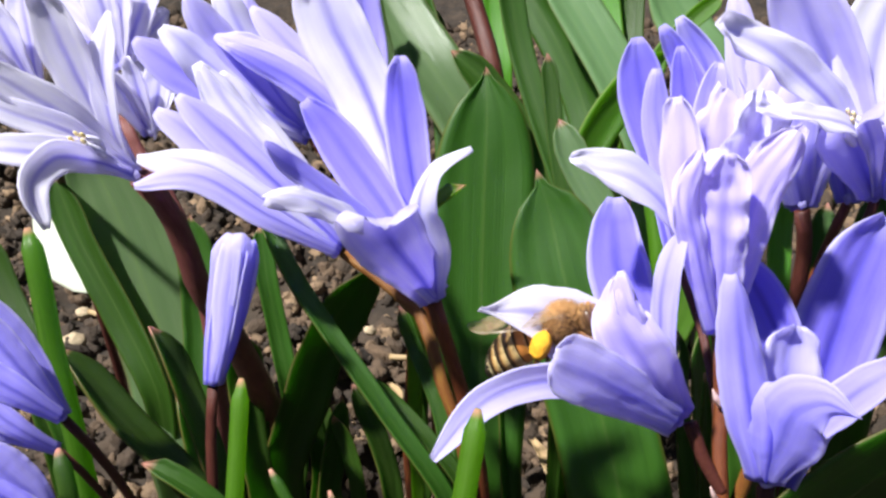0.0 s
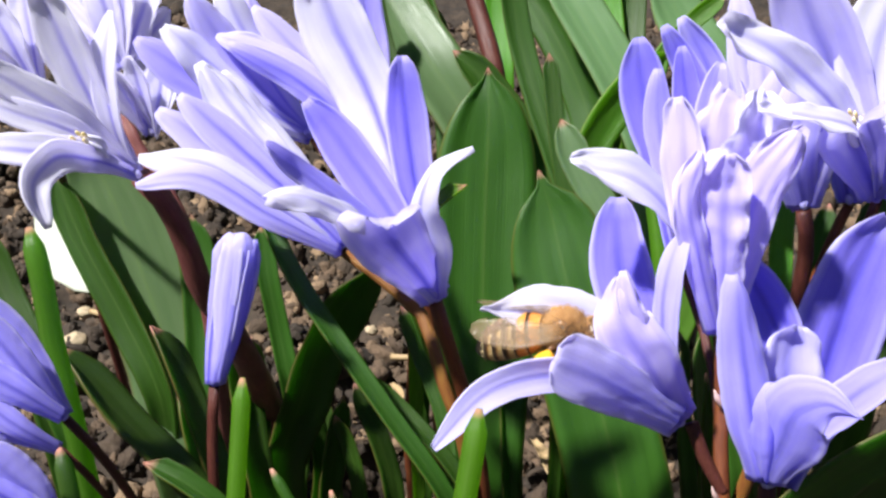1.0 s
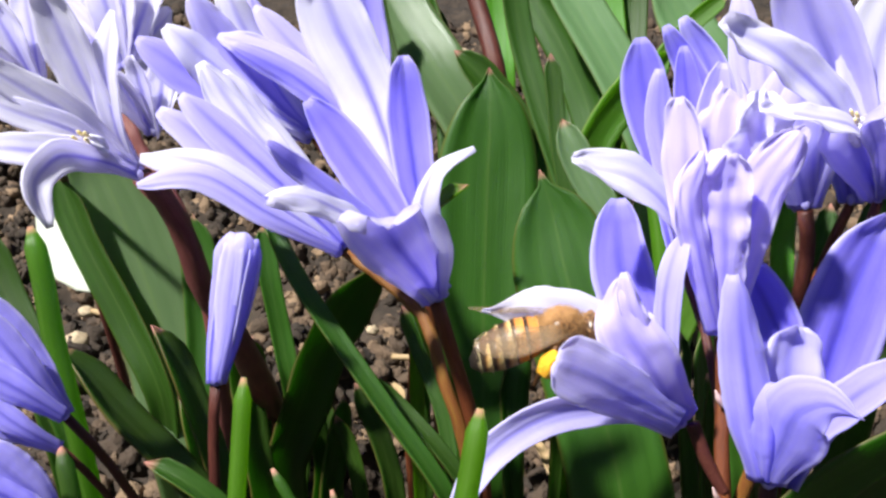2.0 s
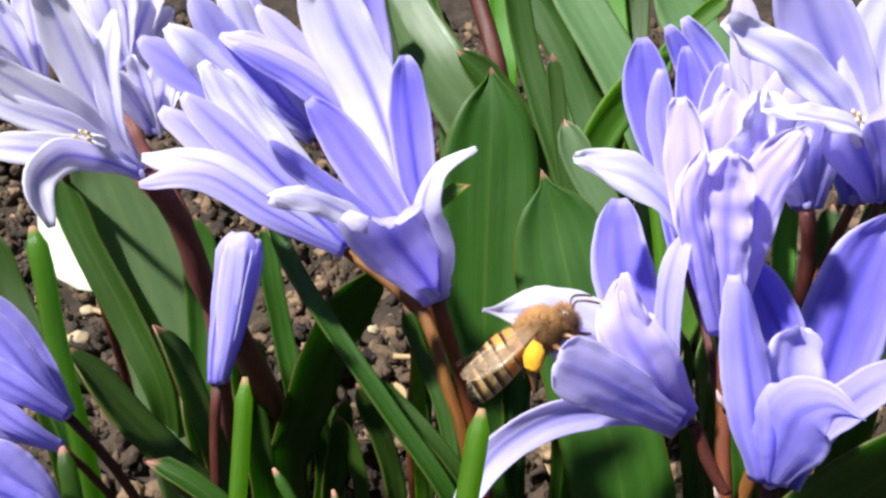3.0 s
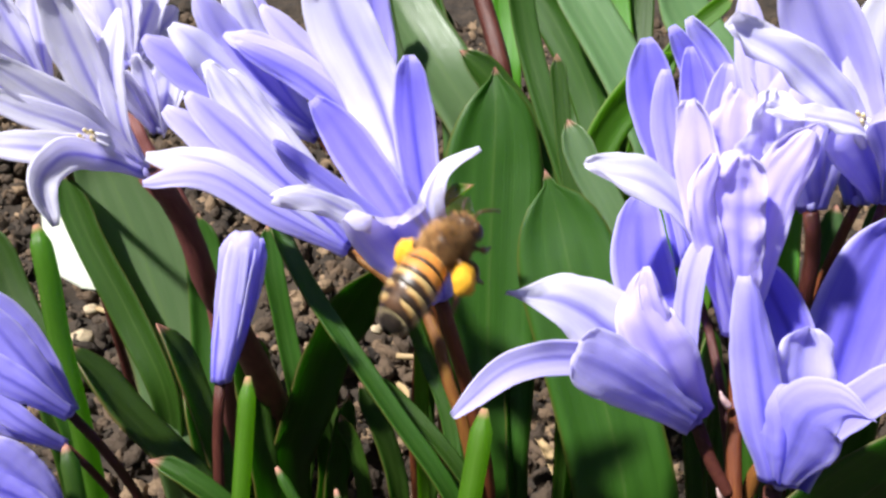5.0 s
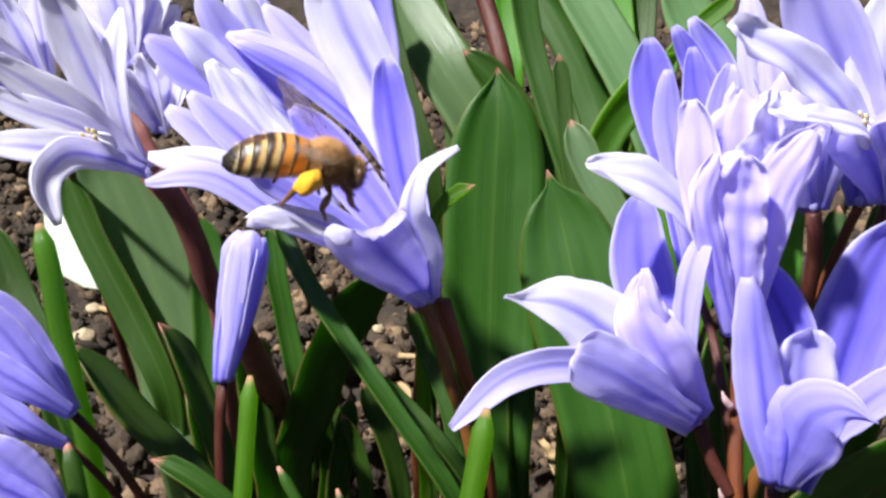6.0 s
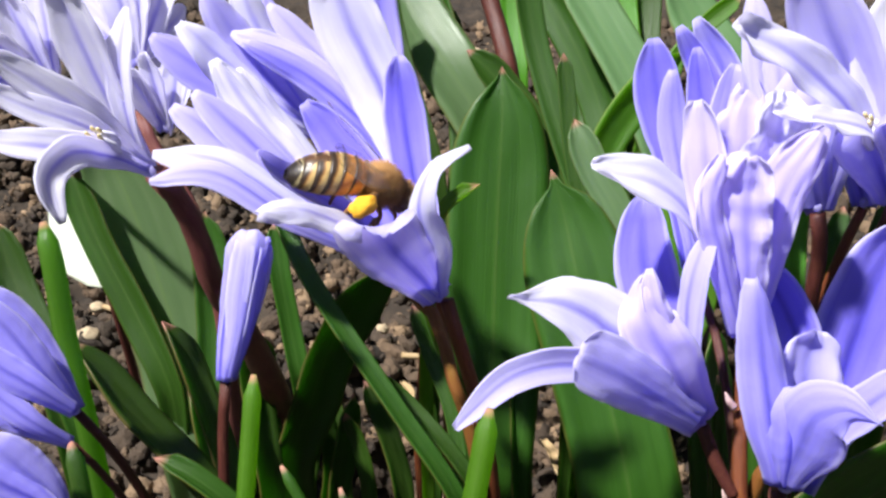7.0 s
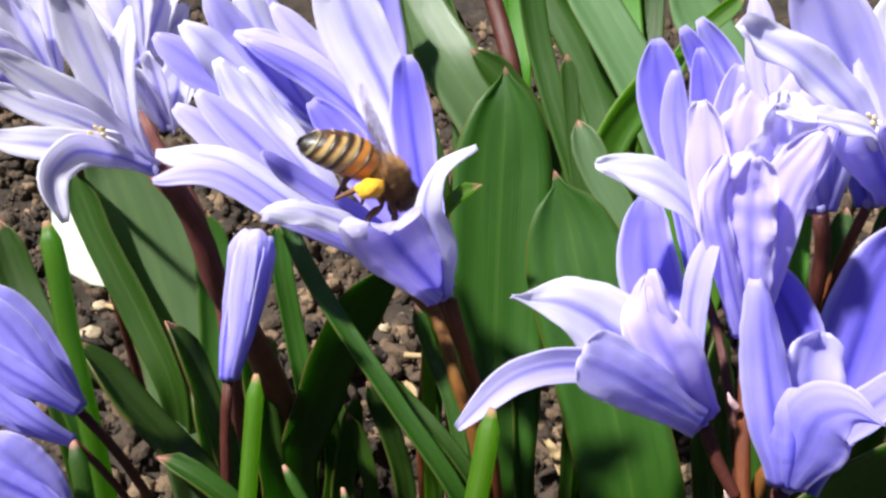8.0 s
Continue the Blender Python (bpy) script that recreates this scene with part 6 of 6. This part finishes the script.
def motions():
    walk(honeybee, [
        (0, pose(0.01140, 0.08504, 0.07763, -23.7, -30.1, -7.5)),
        (0.5, pose(0.01138, 0.08473, 0.07797, -12.1, -24.1, -8.2)),
        (1, pose(0.01125, 0.08285, 0.07833, 13.7, -13.5, -14.4)),
        (1.5, pose(0.01055, 0.08196, 0.07861, -4.3, -32.2, -6.6)),
        (1.7, pose(0.01088, 0.08243, 0.07854, 13.8, -9.8, -4.0)),
        (2.8, pose(0.00920, 0.08188, 0.07943, -22.9, -24.5, 18.5)),
        (3, pose(0.00858, 0.08204, 0.07893, -23.9, -29.8, 18.2)),
        (3.5, pose(0.01042, 0.08165, 0.07802, -29.8, -23.4, 11.3)),
        (4, pose(0.01072, 0.08157, 0.07869, -27.9, -17.6, 7.1)),
        (4.5, pose(0.01022, 0.08257, 0.08144, -10.0, -23.5, 23.7)),
        (4.6, pose(0.00823, 0.08264, 0.08360, 18.9, -47.7, 32.1)),
        (4.7, pose(0.00484, 0.08375, 0.08107, 4.7, -23.7, 72.9)),
        (5.2, pose(-0.00250, 0.07850, 0.09450, 8.0, -22.0, 28.0)),
        (5.8, pose(-0.01146, 0.08509, 0.09707, 17.0, -14.4, -5.6)),
        (6, pose(-0.01149, 0.08753, 0.09334, 1.7, 17.2, 13.1)),
        (6.2, pose(-0.00925, 0.08967, 0.09084, -0.4, 21.3, -10.5)),
        (6.5, pose(-0.00849, 0.09198, 0.08915, 0.5, 42.5, 2.8)),
        (7, pose(-0.00743, 0.09216, 0.08875, 11.9, 23.8, 15.4)),
        (7.3, pose(-0.00730, 0.09185, 0.08862, 3.3, 23.2, 15.5)),
        (7.5, pose(-0.00649, 0.09243, 0.08785, -6.4, 65.6, 14.3)),
        (8, pose(-0.00708, 0.09235, 0.08937, -1.2, 39.4, 9.2)),
    ])
    # the hind leg on the far side stretches back while the bee feeds
    knee = far_hind_leg.location.copy()
    walk(far_hind_leg, [(t, Matrix.Translation(knee) @ Matrix.Rotation(radians(back), 4, "Z") @ Matrix.Rotation(radians(drop), 4, "Y"))
                        for t, back, drop in ((0.0, 10, 0), (1.5, 10, 0), (1.7, 35, -15), (2.8, 10, 0), (4.7, 0, 0), (6.0, 20, 0), (6.5, 78, 0), (7.0, 50, 0), (7.5, 75, 0), (8.0, 72, -15))])
    for wing, side, name in bee_wings:
        rest = wing.location.copy()
        rows = [(0.0, wing_pose(rest, side, name, 6, 0.12)), (0.8, wing_pose(rest, side, name, 4, 0.0)), (1.0, wing_pose(rest, side, name, 2, 0.0)),
                (1.5, wing_pose(rest, side, name, 5, 0.08)), (3.0, wing_pose(rest, side, name, -10, 0.03)), (4.4, wing_pose(rest, side, name, -6, 0.06))]
        for i in range(frame(4.6), frame(6.0)):
            rows.append(((i - 1) / FPS, wing_pose(rest, side, name, 72 if i % 2 else 8, 0.7)))
        rows += [(6.1, wing_pose(rest, side, name, 40, 0.35)), (6.5, wing_pose(rest, side, name, 25, 0.1)), (7.0, wing_pose(rest, side, name, 16, 0.2)),
                 (7.5, wing_pose(rest, side, name, 24, 0.1)), (8.0, wing_pose(rest, side, name, 20, 0.12))]
        walk(wing, rows)
    # the flower that the bee leaves springs back
    sway(bee_flower, [(0.0, -0.9, -0.2, -1.5, 0), (1.0, -0.9, -0.2, -1.2, 0), (1.5, -0.8, -0.3, -1.6, 0), (3.0, -0.9, -0.3, -1.6, 0), (3.5, -0.75, -0.3, -1.6, 0),
                      (4.3, -0.8, -0.3, -1.5, 0), (4.6, -0.9, -0.2, -1.0, 0), (5.0, 0.2, 0.1, 0.4, 0), (5.4, -0.1, 0, -0.2, 0), (6.0, 0, 0, 0, 0), (8.0, 0.05, 0, 0, 0)])
    sway(bee_lower, [(0.0, 0, 0, -4.5, 0), (0.5, 0, 0, -4, 0), (0.8, 0, 0, -2.5, 0), (1.0, 0, 0, -2.5, 0), (1.2, 0, 0, -6, 4), (1.5, 0, 0, -10, 10), (2.2, 0, 0, -13, 10), (3.0, 0, 0, -14, 10),
                     (3.5, 0, 0, -15, 10), (4.0, 0, 0, -12, 8), (4.3, 0, 0, -7, 4), (4.5, 0, 0, -4.5, 0), (4.7, 0, 0, -3, 0), (5.0, 0, 0, 2, 0), (5.4, 0, 0, -1, 0), (6.0, 0, 0, 0, 0), (8.0, 0, 0, 0, 0)])
    sway(bee_upper, [(0.0, 0, 0, -1.5, 0), (4.5, 0, 0, -1.0, 0), (5.0, 0, 0, 0.5, 0), (6.0, 0, 0, 0, 0), (8.0, 0, 0, 0, 0)])
    sway(ruffled_flower, [(0.0, 0, 0, 0, 0), (1.0, -0.1, 0, 0, 0), (3.0, -0.1, 0, 0, 0), (3.5, 0.2, 0, -0.2, 0), (4.5, 0.2, 0, -0.2, 0), (5.0, 1.1, 0, -1.8, 0), (5.4, 0.9, 0, -1.5, 0), (6.0, 1.0, 0, -1.7, 0), (8.0, 1.25, 0, -1.9, 0)])
    sway(right_stem, [(0.0, 0, 0, 0, 0), (3.0, 0, 0, -0.05, 0), (4.5, 0, 0, 0.1, 0), (5.0, 0, 0, 0.7, 0), (5.4, 0, 0, 0.6, 0), (6.0, 0, 0, 0.65, 0), (8.0, 0, 0, 0.8, 0)])
    sway(corner_flower, [(0.0, 0, 0, 0, 0), (3.0, -0.05, 0, 0, 0), (4.5, 0.15, 0, 0, 0), (5.0, 0.6, 0, -0.2, 0), (6.0, 0.6, -0.1, 0, 0), (8.0, 0.7, -0.15, 0, 0)])
    # the flower on which it lands sinks under it
    sway(cup_flower, [(0.0, 0, 0, 0, 0), (5.75, 0, 0, 0, 0), (6.0, -1.4, -0.1, -3.2, 0), (6.2, -1.3, -0.1, -2.6, 0), (6.5, -1.2, -0.1, -2.6, 0), (7.0, -1.0, 0, -2.0, 0), (7.5, -0.9, 0, -1.8, 0), (8.0, -0.8, 0, -1.4, 0)])
    sway(cup_low, [(0.0, 0, 0, 0, 0), (5.75, 0, 0, 0, 0), (6.0, 0, 0, -4, 0), (6.5, 0, 0, -4, 0), (7.0, 0, 0, -4, 0), (8.0, 0, 0, -5, 0)])
    sway(cup_left, [(0.0, 0, 0, 0, 0), (5.75, 0, 0, 0, 0), (6.0, 0, 0, -4, 0), (6.5, 0, 0, -2, 0), (7.0, 0, 0, -2, 0), (8.0, 0, 0, -3, 0)])
    sway(cup_front, [(0.0, 0, 0, 0, 0), (5.75, 0, 0, 0, 0), (6.0, 0, 0, -1, 3), (6.5, 0, 0, -1, 3), (8.0, 0, 0, -1, 2)])


motions()
